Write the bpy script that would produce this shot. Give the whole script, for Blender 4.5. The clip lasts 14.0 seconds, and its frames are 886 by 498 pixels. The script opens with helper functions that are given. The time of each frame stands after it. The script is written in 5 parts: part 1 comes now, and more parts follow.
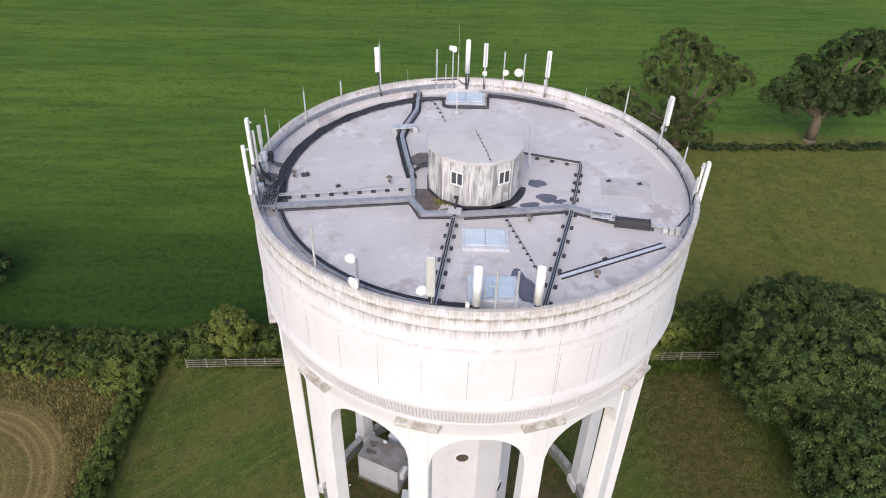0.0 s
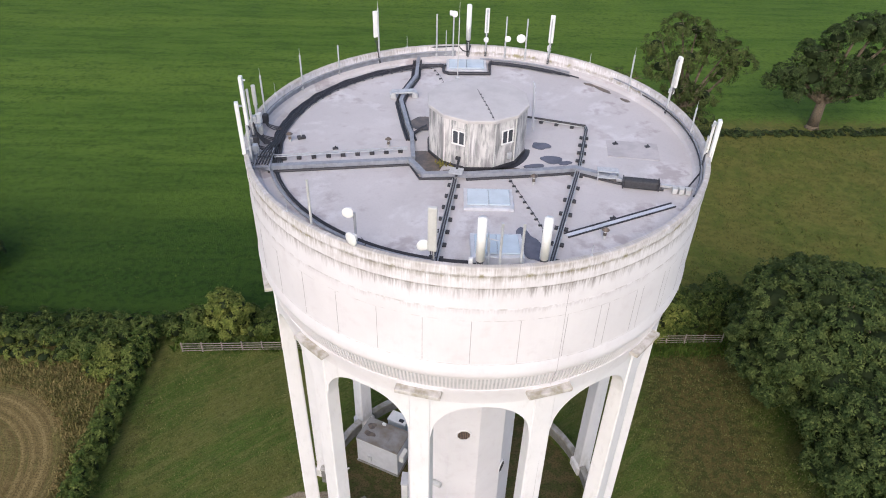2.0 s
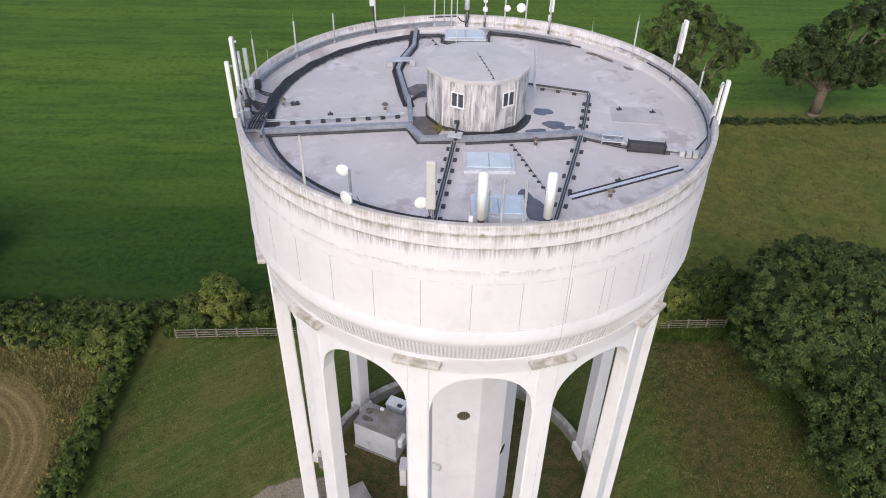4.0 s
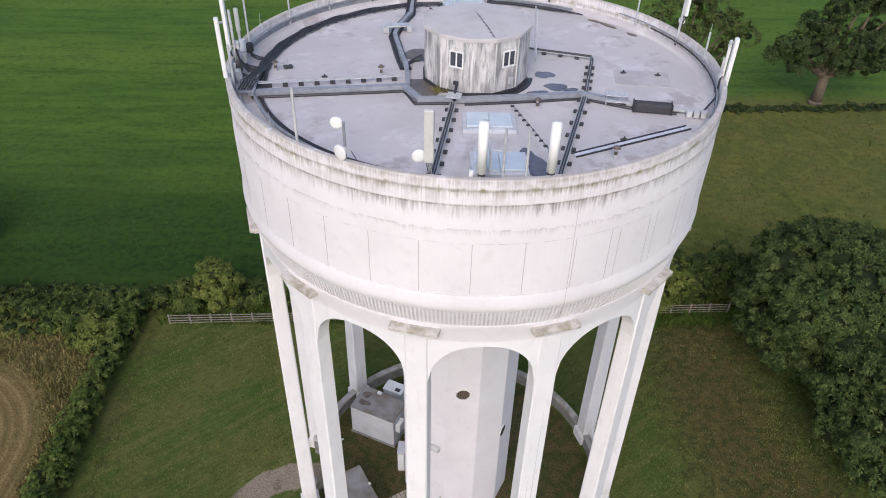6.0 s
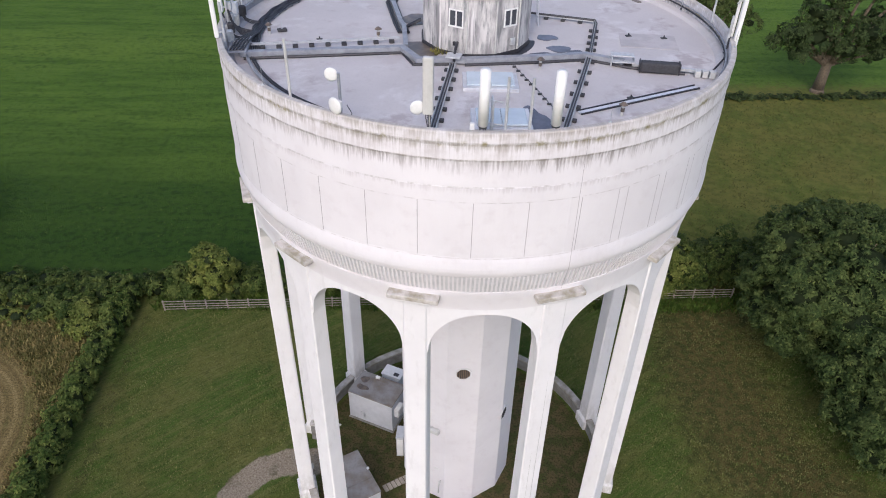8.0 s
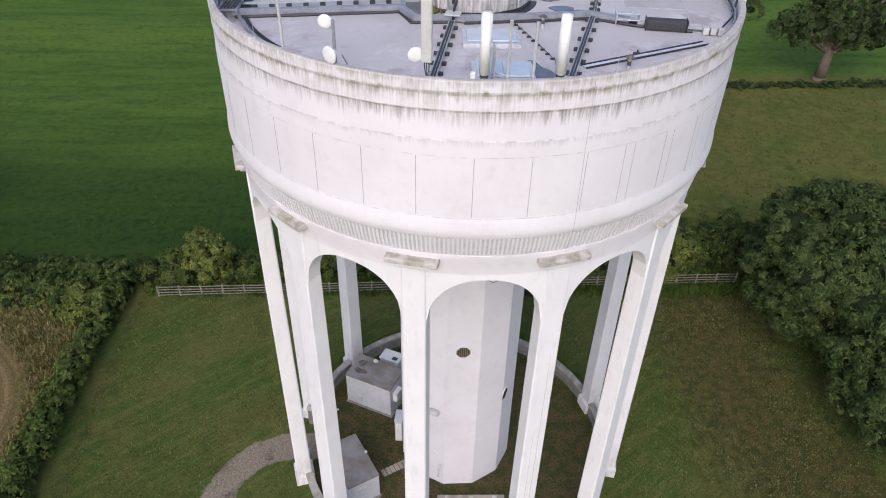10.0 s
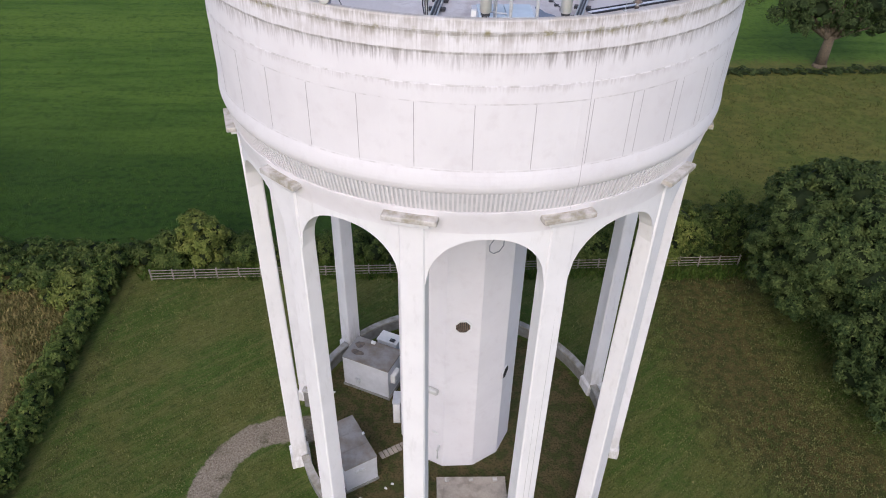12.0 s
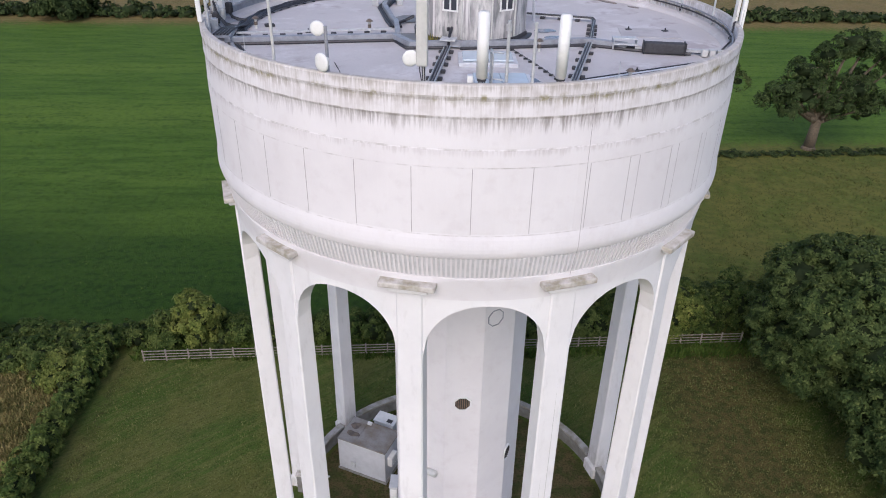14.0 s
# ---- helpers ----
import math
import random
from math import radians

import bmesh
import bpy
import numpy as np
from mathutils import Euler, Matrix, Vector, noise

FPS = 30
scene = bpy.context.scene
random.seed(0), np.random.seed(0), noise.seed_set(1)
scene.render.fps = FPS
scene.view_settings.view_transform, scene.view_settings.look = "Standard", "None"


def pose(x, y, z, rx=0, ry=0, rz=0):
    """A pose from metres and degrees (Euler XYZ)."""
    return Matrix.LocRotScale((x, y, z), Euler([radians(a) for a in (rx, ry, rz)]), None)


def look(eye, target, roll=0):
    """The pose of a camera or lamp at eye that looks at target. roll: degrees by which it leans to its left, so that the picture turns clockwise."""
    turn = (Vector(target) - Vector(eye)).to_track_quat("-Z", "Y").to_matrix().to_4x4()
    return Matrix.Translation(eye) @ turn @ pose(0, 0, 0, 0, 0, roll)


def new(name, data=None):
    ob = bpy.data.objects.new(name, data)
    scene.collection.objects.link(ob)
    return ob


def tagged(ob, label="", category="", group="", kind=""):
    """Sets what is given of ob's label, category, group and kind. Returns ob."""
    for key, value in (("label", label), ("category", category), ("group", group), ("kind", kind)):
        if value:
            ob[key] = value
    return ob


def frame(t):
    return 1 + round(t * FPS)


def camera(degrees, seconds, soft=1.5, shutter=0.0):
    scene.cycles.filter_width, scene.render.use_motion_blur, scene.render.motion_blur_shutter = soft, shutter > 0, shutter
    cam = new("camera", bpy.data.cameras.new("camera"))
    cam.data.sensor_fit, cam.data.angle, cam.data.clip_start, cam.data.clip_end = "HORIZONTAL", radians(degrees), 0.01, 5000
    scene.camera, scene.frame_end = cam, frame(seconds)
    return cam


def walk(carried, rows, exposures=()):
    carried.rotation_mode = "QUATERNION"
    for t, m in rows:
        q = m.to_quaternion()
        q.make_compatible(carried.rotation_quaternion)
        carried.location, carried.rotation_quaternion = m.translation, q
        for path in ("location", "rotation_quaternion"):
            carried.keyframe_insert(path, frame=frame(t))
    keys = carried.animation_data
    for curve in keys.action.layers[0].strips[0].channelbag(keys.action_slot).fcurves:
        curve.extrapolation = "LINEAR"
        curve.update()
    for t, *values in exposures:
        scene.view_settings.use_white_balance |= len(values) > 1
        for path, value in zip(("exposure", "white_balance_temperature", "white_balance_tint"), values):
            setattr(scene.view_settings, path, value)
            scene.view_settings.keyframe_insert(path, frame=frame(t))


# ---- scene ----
cam = camera(64.8, 14.0, soft=1.0)
METRES, EYE, TILT, LEAN, TURN = 12.0, 49.1, -37.0, -1.2, 0.0
ROWS = [
    (0.0, 0.0, 0.0, 0.0, 0.0, 0.0, -0.0),
    (0.5, -0.0058, 0.0261, -0.0411, -0.03, 0.01, 0.02),
    (1.0, -0.0083, 0.0514, -0.0753, -0.07, -0.01, 0.04),
    (1.5, -0.0096, 0.0765, -0.1109, -0.1, 0.0, 0.08),
    (2.0, -0.0108, 0.0993, -0.1432, -0.12, -0.02, 0.11),
    (2.5, -0.0114, 0.1227, -0.1744, -0.17, -0.01, 0.15),
    (3.0, -0.0125, 0.146, -0.2048, -0.21, -0.02, 0.2),
    (5.5, -0.0162, 0.2601, -0.3577, -0.39, -0.02, 0.4),
    (6.0, -0.0163, 0.2841, -0.3887, -0.43, -0.02, 0.43),
    (6.5, -0.0175, 0.3046, -0.4182, -0.45, -0.02, 0.47),
    (7.0, -0.0182, 0.3259, -0.4458, -0.48, -0.01, 0.51),
    (7.5, -0.0189, 0.3471, -0.4742, -0.51, -0.01, 0.54),
    (8.0, -0.0199, 0.3712, -0.5052, -0.53, 0.0, 0.56),
    (10.5, -0.0252, 0.4769, -0.6537, -0.7, 0.02, 0.77),
    (11.0, -0.028, 0.5003, -0.6876, -0.75, 0.02, 0.82),
    (11.5, -0.0292, 0.5222, -0.7172, -0.8, 0.03, 0.86),
    (12.0, -0.0298, 0.5459, -0.7472, -0.85, 0.02, 0.89),
    (12.5, -0.0324, 0.5666, -0.7794, -0.88, 0.02, 0.94),
    (13.0, -0.0339, 0.5796, -0.7989, -0.91, 0.03, 0.98),
    (13.5, -0.0326, 0.5849, -0.8032, -0.96, 3.54, 1.14),
    (14.0, -0.0302, 0.5809, -0.8027, -0.99, 7.08, 1.22),
]
walk(cam, [(t, pose(-1.93, -30.79, EYE, TILT, LEAN, TURN) @ pose(METRES * x, METRES * y, METRES * z, 90 + pitch, roll, yaw)) for t, x, y, z, yaw, pitch, roll in ROWS],
     exposures=[(0.0, 0.80, 6600, 14), (3.0, 0.70, 6550, 14), (7.0, 0.57, 6350, 15), (12.5, 0.51, 6250, 16), (14.0, 0.47, 6200, 16)])

# ---- world and sun ----
SUN_EL, SUN_AZ = 40.0, -12.0   # degrees above the horizon; degrees from the camera's back towards its left
world = bpy.data.worlds.new("sky")
scene.world = world
world.use_nodes = True
wn = world.node_tree
sky = wn.nodes.new("ShaderNodeTexSky")
sky.sky_type, sky.sun_disc = "NISHITA", False
sky.sun_elevation, sky.sun_rotation = radians(SUN_EL), radians(180 - SUN_AZ)
sky.air_density, sky.dust_density, sky.ozone_density = 1.0, 2.5, 1.0
wn.links.new(sky.outputs[0], wn.nodes["Background"].inputs[0])
wn.nodes["Background"].inputs[1].default_value = 0.14
sun = new("sun", bpy.data.lights.new("sun", "SUN"))
sun.data.energy, sun.data.angle, sun.data.color = 0.84, radians(36), (1.0, 0.965, 0.92)
sun_dir = Vector((math.cos(radians(SUN_EL)) * math.sin(radians(SUN_AZ)), -math.cos(radians(SUN_EL)) * math.cos(radians(SUN_AZ)), math.sin(radians(SUN_EL))))
sun.matrix_world = look(sun_dir * 200, (0, 0, 0))


# ---- materials ----
class Mat:
    """A small builder of node materials."""

    def __init__(self, name, rough=0.6, metal=0.0, spec=0.5):
        self.m = bpy.data.materials.new(name)
        self.m.use_nodes = True
        self.t = self.m.node_tree
        self.b = self.t.nodes["Principled BSDF"]
        self.b.inputs["Roughness"].default_value = rough
        self.b.inputs["Metallic"].default_value = metal
        self.b.inputs["Specular IOR Level"].default_value = spec

    def node(self, kind, **ins):
        n = self.t.nodes.new("ShaderNode" + kind)
        for k, v in ins.items():
            self.plug(v, n.inputs[k.replace("_", " ")])
        return n

    def plug(self, v, socket):
        if isinstance(v, bpy.types.NodeSocket):
            self.t.links.new(v, socket)
        else:
            socket.default_value = v

    def pos(self):
        return self.node("NewGeometry").outputs["Position"]

    def noise(self, scale, detail=4.0, rough=0.6, vec=None, stretch=None):
        vec = vec or self.pos()
        if stretch:
            n = self.node("VectorMath", )
            n.operation = "MULTIPLY"
            self.plug(vec, n.inputs[0])
            n.inputs[1].default_value = stretch
            vec = n.outputs[0]
        return self.node("TexNoise", Vector=vec, Scale=scale, Detail=detail, Roughness=rough).outputs["Fac"]

    def math(self, op, a, b=0.0, clamp=False):
        n = self.t.nodes.new("ShaderNodeMath")
        n.operation, n.use_clamp = op, clamp
        self.plug(a, n.inputs[0])
        self.plug(b, n.inputs[1])
        return n.outputs[0]

    def ramp(self, v, lo, hi, a=0.0, b=1.0):
        n = self.t.nodes.new("ShaderNodeMapRange")
        n.interpolation_type = "SMOOTHSTEP"
        for s, x in zip(n.inputs[:5], (v, lo, hi, a, b)):
            self.plug(x, s)
        return n.outputs[0]

    def mix(self, f, a, b, kind="MIX"):
        n = self.t.nodes.new("ShaderNodeMix")
        n.data_type, n.blend_type = "RGBA", kind
        self.plug(f, n.inputs[0])
        for v, s in ((a, n.inputs[6]), (b, n.inputs[7])):
            self.plug((*v, 1.0) if isinstance(v, tuple) and len(v) == 3 else v, s)
        return n.outputs[2]

    def attr(self, name):
        n = self.t.nodes.new("ShaderNodeAttribute")
        n.attribute_name = name
        return n.outputs["Fac"]

    def island(self):
        return self.node("NewGeometry").outputs["Random Per Island"]

    def each(self):
        return self.node("ObjectInfo").outputs["Random"]

    def color(self, c):
        self.plug((*c, 1.0) if isinstance(c, tuple) and len(c) == 3 else c, self.b.inputs["Base Color"])
        return self

    def bump(self, h, strength=0.3, dist=0.02):
        n = self.node("Bump", Strength=strength, Distance=dist, Height=h)
        self.t.links.new(n.outputs[0], self.b.inputs["Normal"])
        return self

    def polar(self):
        """Position wound round the tower's axis: metres along the wall, 0, height."""
        s = self.node("SeparateXYZ", Vector=self.pos())
        a = self.math("MULTIPLY", self.math("ARCTAN2", s.outputs[0], self.math("MULTIPLY", s.outputs[1], -1.0)), 11.0)
        return a, s.outputs[2]

    def vec(self, x, y, z):
        return self.node("CombineXYZ", X=x, Y=y, Z=z).outputs[0]


def simple(name, c, rough=0.6, metal=0.0, vary=0.25, scale=3.0, bump=0.1, dirt=None):
    """A painted, metal or plastic surface with light wear at two scales."""
    m = Mat(name, rough, metal)
    n1, n2 = m.noise(scale, 5), m.noise(scale * 9, 4)
    d = dirt or tuple(x * (1 - vary) for x in c)
    col = m.mix(m.ramp(n1, 0.35, 0.7), c, d)
    col = m.mix(m.math("MULTIPLY", m.ramp(n2, 0.45, 0.75), 0.5), col, tuple(x * (1 - vary * 0.8) for x in c))
    m.color(col).bump(n2, bump, 0.01)
    return m.m


def wall_material():
    """White-painted concrete of the tank, with run-off streaks below the ledges."""
    m = Mat("white_painted_concrete", 0.8)
    a, z = m.polar()
    wide = m.noise(0.35, 4)
    blotch = m.noise(1.6, 5)
    streak = m.noise(1.0, 5, 0.65, m.vec(m.math("MULTIPLY", a, 3.2), 0.0, m.math("MULTIPLY", z, 0.5)))
    fine = m.noise(1.0, 4, 0.6, m.vec(m.math("MULTIPLY", a, 13.0), 3.0, m.math("MULTIPLY", z, 0.9)))
    heavy = m.ramp(m.noise(0.16, 2, 0.5, m.vec(a, 7.0, 0.0)), 0.35, 0.65, 0.45, 1.0)
    col = m.mix(m.ramp(wide, 0.35, 0.7), (0.735, 0.715, 0.728), (0.69, 0.668, 0.682))
    col = m.mix(m.math("MULTIPLY", m.ramp(blotch, 0.5, 0.75), 0.35), col, (0.60, 0.56, 0.57))

    def runs(top, length, amount, tint, col):
        up = m.ramp(z, top - length, top - 0.02)
        below = m.ramp(z, top + 0.01, top + 0.03, 1.0, 0.0)
        band = m.math("MULTIPLY", up, below)
        cut = m.math("SUBTRACT", 0.70, m.math("MULTIPLY", band, 0.30))
        hit = m.ramp(m.math("ADD", m.math("MULTIPLY", streak, 0.6), m.math("MULTIPLY", fine, 0.4)), cut, m.math("ADD", cut, 0.20))
        f = m.math("MULTIPLY", m.math("MULTIPLY", hit, band), m.math("MULTIPLY", heavy, amount))
        return m.mix(f, col, tint)

    col = runs(31.27, 0.7, 1.0, (0.30, 0.265, 0.22), col)
    col = runs(30.80, 0.65, 1.0, (0.22, 0.185, 0.13), col)
    col = runs(30.22, 1.25, 1.0, (0.22, 0.195, 0.185), col)
    col = runs(29.17, 0.5, 0.5, (0.42, 0.38, 0.37), col)
    # grime over the parapet and along the ledges
    grime = m.math("MULTIPLY", m.ramp(z, 29.5, 30.9), m.ramp(m.math("ADD", m.math("MULTIPLY", fine, 0.5), m.math("MULTIPLY", blotch, 0.5)), 0.40, 0.64))
    col = m.mix(m.math("MULTIPLY", grime, 0.62), col, (0.43, 0.395, 0.375))
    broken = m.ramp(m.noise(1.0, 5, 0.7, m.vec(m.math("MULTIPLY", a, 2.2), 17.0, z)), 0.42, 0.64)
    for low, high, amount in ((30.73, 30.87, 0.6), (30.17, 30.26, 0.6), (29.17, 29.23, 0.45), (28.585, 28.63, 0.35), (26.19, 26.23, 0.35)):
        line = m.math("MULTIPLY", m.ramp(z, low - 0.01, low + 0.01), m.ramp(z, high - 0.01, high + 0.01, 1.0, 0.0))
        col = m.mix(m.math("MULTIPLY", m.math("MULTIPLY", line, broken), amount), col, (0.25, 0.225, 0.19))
    # weathered coping
    top = m.math("MULTIPLY", m.ramp(z, 31.17, 31.23), m.ramp(m.noise(3.0, 5), 0.3, 0.6, 0.45, 1.0))
    col = m.mix(m.math("MULTIPLY", top, 0.8), col, (0.40, 0.37, 0.33))
    # green-yellow lichen on the upper ledge
    lich = m.math("MULTIPLY", m.math("MULTIPLY", m.ramp(z, 30.6, 30.8), m.ramp(z, 30.85, 31.0, 1.0, 0.0)), m.ramp(m.noise(2.2, 5), 0.5, 0.68))
    col = m.mix(m.math("MULTIPLY", lich, 0.85), col, (0.26, 0.23, 0.09))
    m.color(col).bump(m.math("ADD", m.noise(9.0, 5), m.math("MULTIPLY", m.noise(45.0, 3), 0.5)), 0.18, 0.02)
    return m.m


def leg_material():
    m = Mat("white_painted_leg_concrete", 0.75)
    n1 = m.noise(0.5, 4)
    n2 = m.noise(2.4, 6, 0.65, None, (1.0, 1.0, 0.35))
    s = m.node("SeparateXYZ", Vector=m.pos()).outputs[2]
    col = m.mix(m.ramp(n1, 0.35, 0.7), (0.76, 0.75, 0.755), (0.71, 0.70, 0.705))
    col = m.mix(m.math("MULTIPLY", m.ramp(n2, 0.53, 0.70), 0.24), col, (0.50, 0.485, 0.47))
    splash = m.math("MULTIPLY", m.ramp(s, 0.3, 4.0, 1.0, 0.0), m.ramp(n2, 0.38, 0.58))
    col = m.mix(m.math("MULTIPLY", splash, 0.45), col, (0.36, 0.34, 0.29))
    m.color(col).bump(m.noise(12.0, 5), 0.15, 0.015)
    return m.m


def deck_material():
    """Grey mineral-coated roof with streaks of run-off towards the rim."""
    m = Mat("grey_roof_coating", 0.62, 0.0, 0.4)
    s = m.node("SeparateXYZ", Vector=m.pos())
    ang = m.math("ARCTAN2", s.outputs[0], s.outputs[1])
    rad = m.math("SQRT", m.math("ADD", m.math("POWER", s.outputs[0], 2.0), m.math("POWER", s.outputs[1], 2.0)))
    run = m.noise(1.0, 5, 0.6, m.vec(m.math("MULTIPLY", ang, 4.5), m.math("MULTIPLY", rad, 0.35), 0.0))
    wide, mid, fine = m.noise(0.22, 3), m.noise(1.1, 6), m.noise(14.0, 4)
    col = m.mix(m.ramp(wide, 0.35, 0.68), (0.535, 0.505, 0.50), (0.48, 0.455, 0.452))
    col = m.mix(m.math("MULTIPLY", m.ramp(run, 0.48, 0.62), m.ramp(rad, 3.0, 8.5, 0.1, 0.75)), col, (0.62, 0.60, 0.60))
    col = m.mix(m.math("MULTIPLY", m.ramp(m.math("MULTIPLY", mid, run), 0.26, 0.38), m.ramp(rad, 4.0, 9.5, 0.25, 0.65)), col, (0.29, 0.235, 0.235))
    col = m.mix(m.math("MULTIPLY", m.ramp(fine, 0.45, 0.75), 0.25), col, (0.34, 0.315, 0.34))
    m.color(col).bump(m.noise(30.0, 4), 0.15, 0.01)
    return m.m


def hut_material():
    """Bare weathered concrete with vertical black streaks."""
    m = Mat("streaked_hut_concrete", 0.8)
    s = m.node("SeparateXYZ", Vector=m.pos())
    ang = m.math("MULTIPLY", m.math("ARCTAN2", s.outputs[0], m.math("MULTIPLY", s.outputs[1], -1.0)), 2.7)
    st = m.noise(1.0, 6, 0.6, m.vec(m.math("MULTIPLY", ang, 1.9), 0.0, m.math("MULTIPLY", s.outputs[2], 0.5)))
    fine = m.noise(1.0, 5, 0.6, m.vec(m.math("MULTIPLY", ang, 6.0), 5.0, m.math("MULTIPLY", s.outputs[2], 0.9)))
    col = m.mix(m.ramp(st, 0.38, 0.62), (0.60, 0.585, 0.57), (0.28, 0.27, 0.275))
    col = m.mix(m.math("MULTIPLY", m.ramp(fine, 0.47, 0.66), 0.8), col, (0.15, 0.165, 0.165))
    col = m.mix(m.math("MULTIPLY", m.ramp(m.noise(1.0, 4, 0.5, m.vec(m.math("MULTIPLY", ang, 5.0), 11.0, m.math("MULTIPLY", s.outputs[2], 0.3))), 0.58, 0.68), 0.8), col, (0.72, 0.70, 0.69))
    m.color(col).bump(fine, 0.2, 0.02)
    return m.m


def foliage_material(name, dark, mid, light):
    m = Mat(name, 0.8, 0.0, 0.12)
    r, n, n2 = m.island(), m.noise(0.45, 3), m.noise(1.15, 3)
    col = m.mix(m.ramp(r, 0.0, 0.75), dark, mid)
    col = m.mix(m.ramp(r, 0.7, 1.0), col, light)
    col = m.mix(m.math("MULTIPLY", m.ramp(n, 0.4, 0.68), 0.4), col, light)
    # clump-sized dark and light in the leaf colour mimics gaps and sunlit tops
    col = m.mix(m.math("MULTIPLY", m.ramp(n2, 0.50, 0.38), 0.45), col, dark)
    col = m.mix(m.math("MULTIPLY", m.ramp(n2, 0.52, 0.64), 0.4), col, light)
    m.color(col)
    b = m.b.inputs
    b["Transmission Weight"].default_value = 0.0
    return m.m


def ground_material():
    """Pasture, mown grass, ploughed soil, gravel, bare earth and painted hedge shade on one sheet, by the masks of its
    vertices.
    """
    m = Mat("ground_cover", 0.9, 0.0, 0.15)
    p = m.pos()
    big, mid, fine, tiny = m.noise(0.018, 4), m.noise(0.16, 5), m.noise(1.3, 6, 0.65), m.noise(7.0, 5, 0.7)
    rows = m.noise(0.09, 4, 0.6, p, (0.10, 1.0, 1.0))
    speck = m.noise(22.0, 4, 0.7)
    clump = m.noise(0.55, 5, 0.7)
    pasture = m.mix(m.ramp(rows, 0.42, 0.60), (0.057, 0.118, 0.012), (0.092, 0.156, 0.019))
    pasture = m.mix(m.math("MULTIPLY", m.ramp(big, 0.44, 0.58), 0.5), pasture, (0.052, 0.108, 0.013))
    pasture = m.mix(m.math("MULTIPLY", m.ramp(clump, 0.54, 0.66), 0.7), pasture, (0.028, 0.068, 0.007))
    pasture = m.mix(m.math("MULTIPLY", m.ramp(fine, 0.47, 0.62), 0.65), pasture, (0.026, 0.066, 0.007))
    pasture = m.mix(m.math("MULTIPLY", m.ramp(tiny, 0.48, 0.62), 0.6), pasture, (0.105, 0.160, 0.025))
    stripe = m.noise(0.42, 5, 0.7, p, (0.22, 1.3, 1.0))
    pasture = m.mix(m.math("MULTIPLY", m.ramp(stripe, 0.44, 0.60), 0.32), pasture, (0.115, 0.190, 0.026))
    pasture = m.mix(m.math("MULTIPLY", m.ramp(stripe, 0.46, 0.34), 0.5), pasture, (0.036, 0.080, 0.009))
    rough_grass = m.mix(m.ramp(mid, 0.42, 0.60), (0.088, 0.118, 0.020), (0.140, 0.136, 0.032))
    rough_grass = m.mix(m.math("MULTIPLY", m.ramp(fine, 0.46, 0.60), 0.6), rough_grass, (0.060, 0.088, 0.016))
    rough_grass = m.mix(m.math("MULTIPLY", m.ramp(clump, 0.48, 0.62), 0.6), rough_grass, (0.165, 0.165, 0.038))
    rough_grass = m.mix(m.math("MULTIPLY", m.ramp(tiny, 0.48, 0.62), 0.6), rough_grass, (0.14, 0.125, 0.036))
    turned = m.node("VectorRotate", Vector=p, Angle=radians(-38.0))
    turned.rotation_type = "Z_AXIS"
    lawn_rows = m.noise(1.0, 5, 0.7, turned.outputs[0], (0.13, 1.5, 1.0))
    blades = m.noise(3.2, 5, 0.75, turned.outputs[0], (0.45, 1.6, 1.0))
    lawn = m.mix(m.ramp(mid, 0.40, 0.62), (0.070, 0.118, 0.020), (0.124, 0.130, 0.034))
    lawn = m.mix(m.math("MULTIPLY", m.ramp(lawn_rows, 0.46, 0.64), 0.55), lawn, (0.165, 0.158, 0.055))
    lawn = m.mix(m.math("MULTIPLY", m.ramp(clump, 0.48, 0.64), 0.45), lawn, (0.046, 0.086, 0.013))
    lawn = m.mix(m.math("MULTIPLY", m.ramp(blades, 0.48, 0.62), 0.5), lawn, (0.034, 0.052, 0.010))
    lawn = m.mix(m.math("MULTIPLY", m.ramp(tiny, 0.52, 0.66), 0.5), lawn, (0.17, 0.165, 0.062))
    furrow = m.noise(0.9, 4, 0.6, m.vec(m.attr("furrow"), 0.0, 0.0))
    soil = m.mix(m.ramp(furrow, 0.38, 0.66), (0.150, 0.108, 0.038), (0.31, 0.235, 0.10))
    green_rows = m.noise(0.55, 4, 0.65, m.vec(m.attr("furrow"), 9.0, 0.0))
    soil = m.mix(m.math("MULTIPLY", m.ramp(m.math("ADD", green_rows, m.math("MULTIPLY", m.math("SUBTRACT", mid, 0.5), 0.6)), 0.46, 0.60), 0.7), soil, (0.125, 0.125, 0.034))
    soil = m.mix(m.math("MULTIPLY", m.ramp(tiny, 0.46, 0.58), 0.7), soil, (0.085, 0.062, 0.022))
    soil = m.mix(m.math("MULTIPLY", m.ramp(fine, 0.5, 0.62), 0.25), soil, (0.30, 0.22, 0.10))
    straw = m.mix(m.ramp(fine, 0.42, 0.6), (0.19, 0.145, 0.055), (0.075, 0.095, 0.022))
    gravel = m.mix(m.ramp(tiny, 0.35, 0.7), (0.34, 0.285, 0.215), (0.19, 0.155, 0.110))
    gravel = m.mix(m.math("MULTIPLY", m.ramp(clump, 0.5, 0.66), 0.8), gravel, (0.10, 0.085, 0.045))
    earth_and_shade = m.mix(m.ramp(fine, 0.42, 0.58), (0.122, 0.096, 0.042), (0.066, 0.076, 0.022))
    earth_and_shade = m.mix(m.math("MULTIPLY", m.ramp(tiny, 0.48, 0.6), 0.75), earth_and_shade, (0.038, 0.034, 0.014))
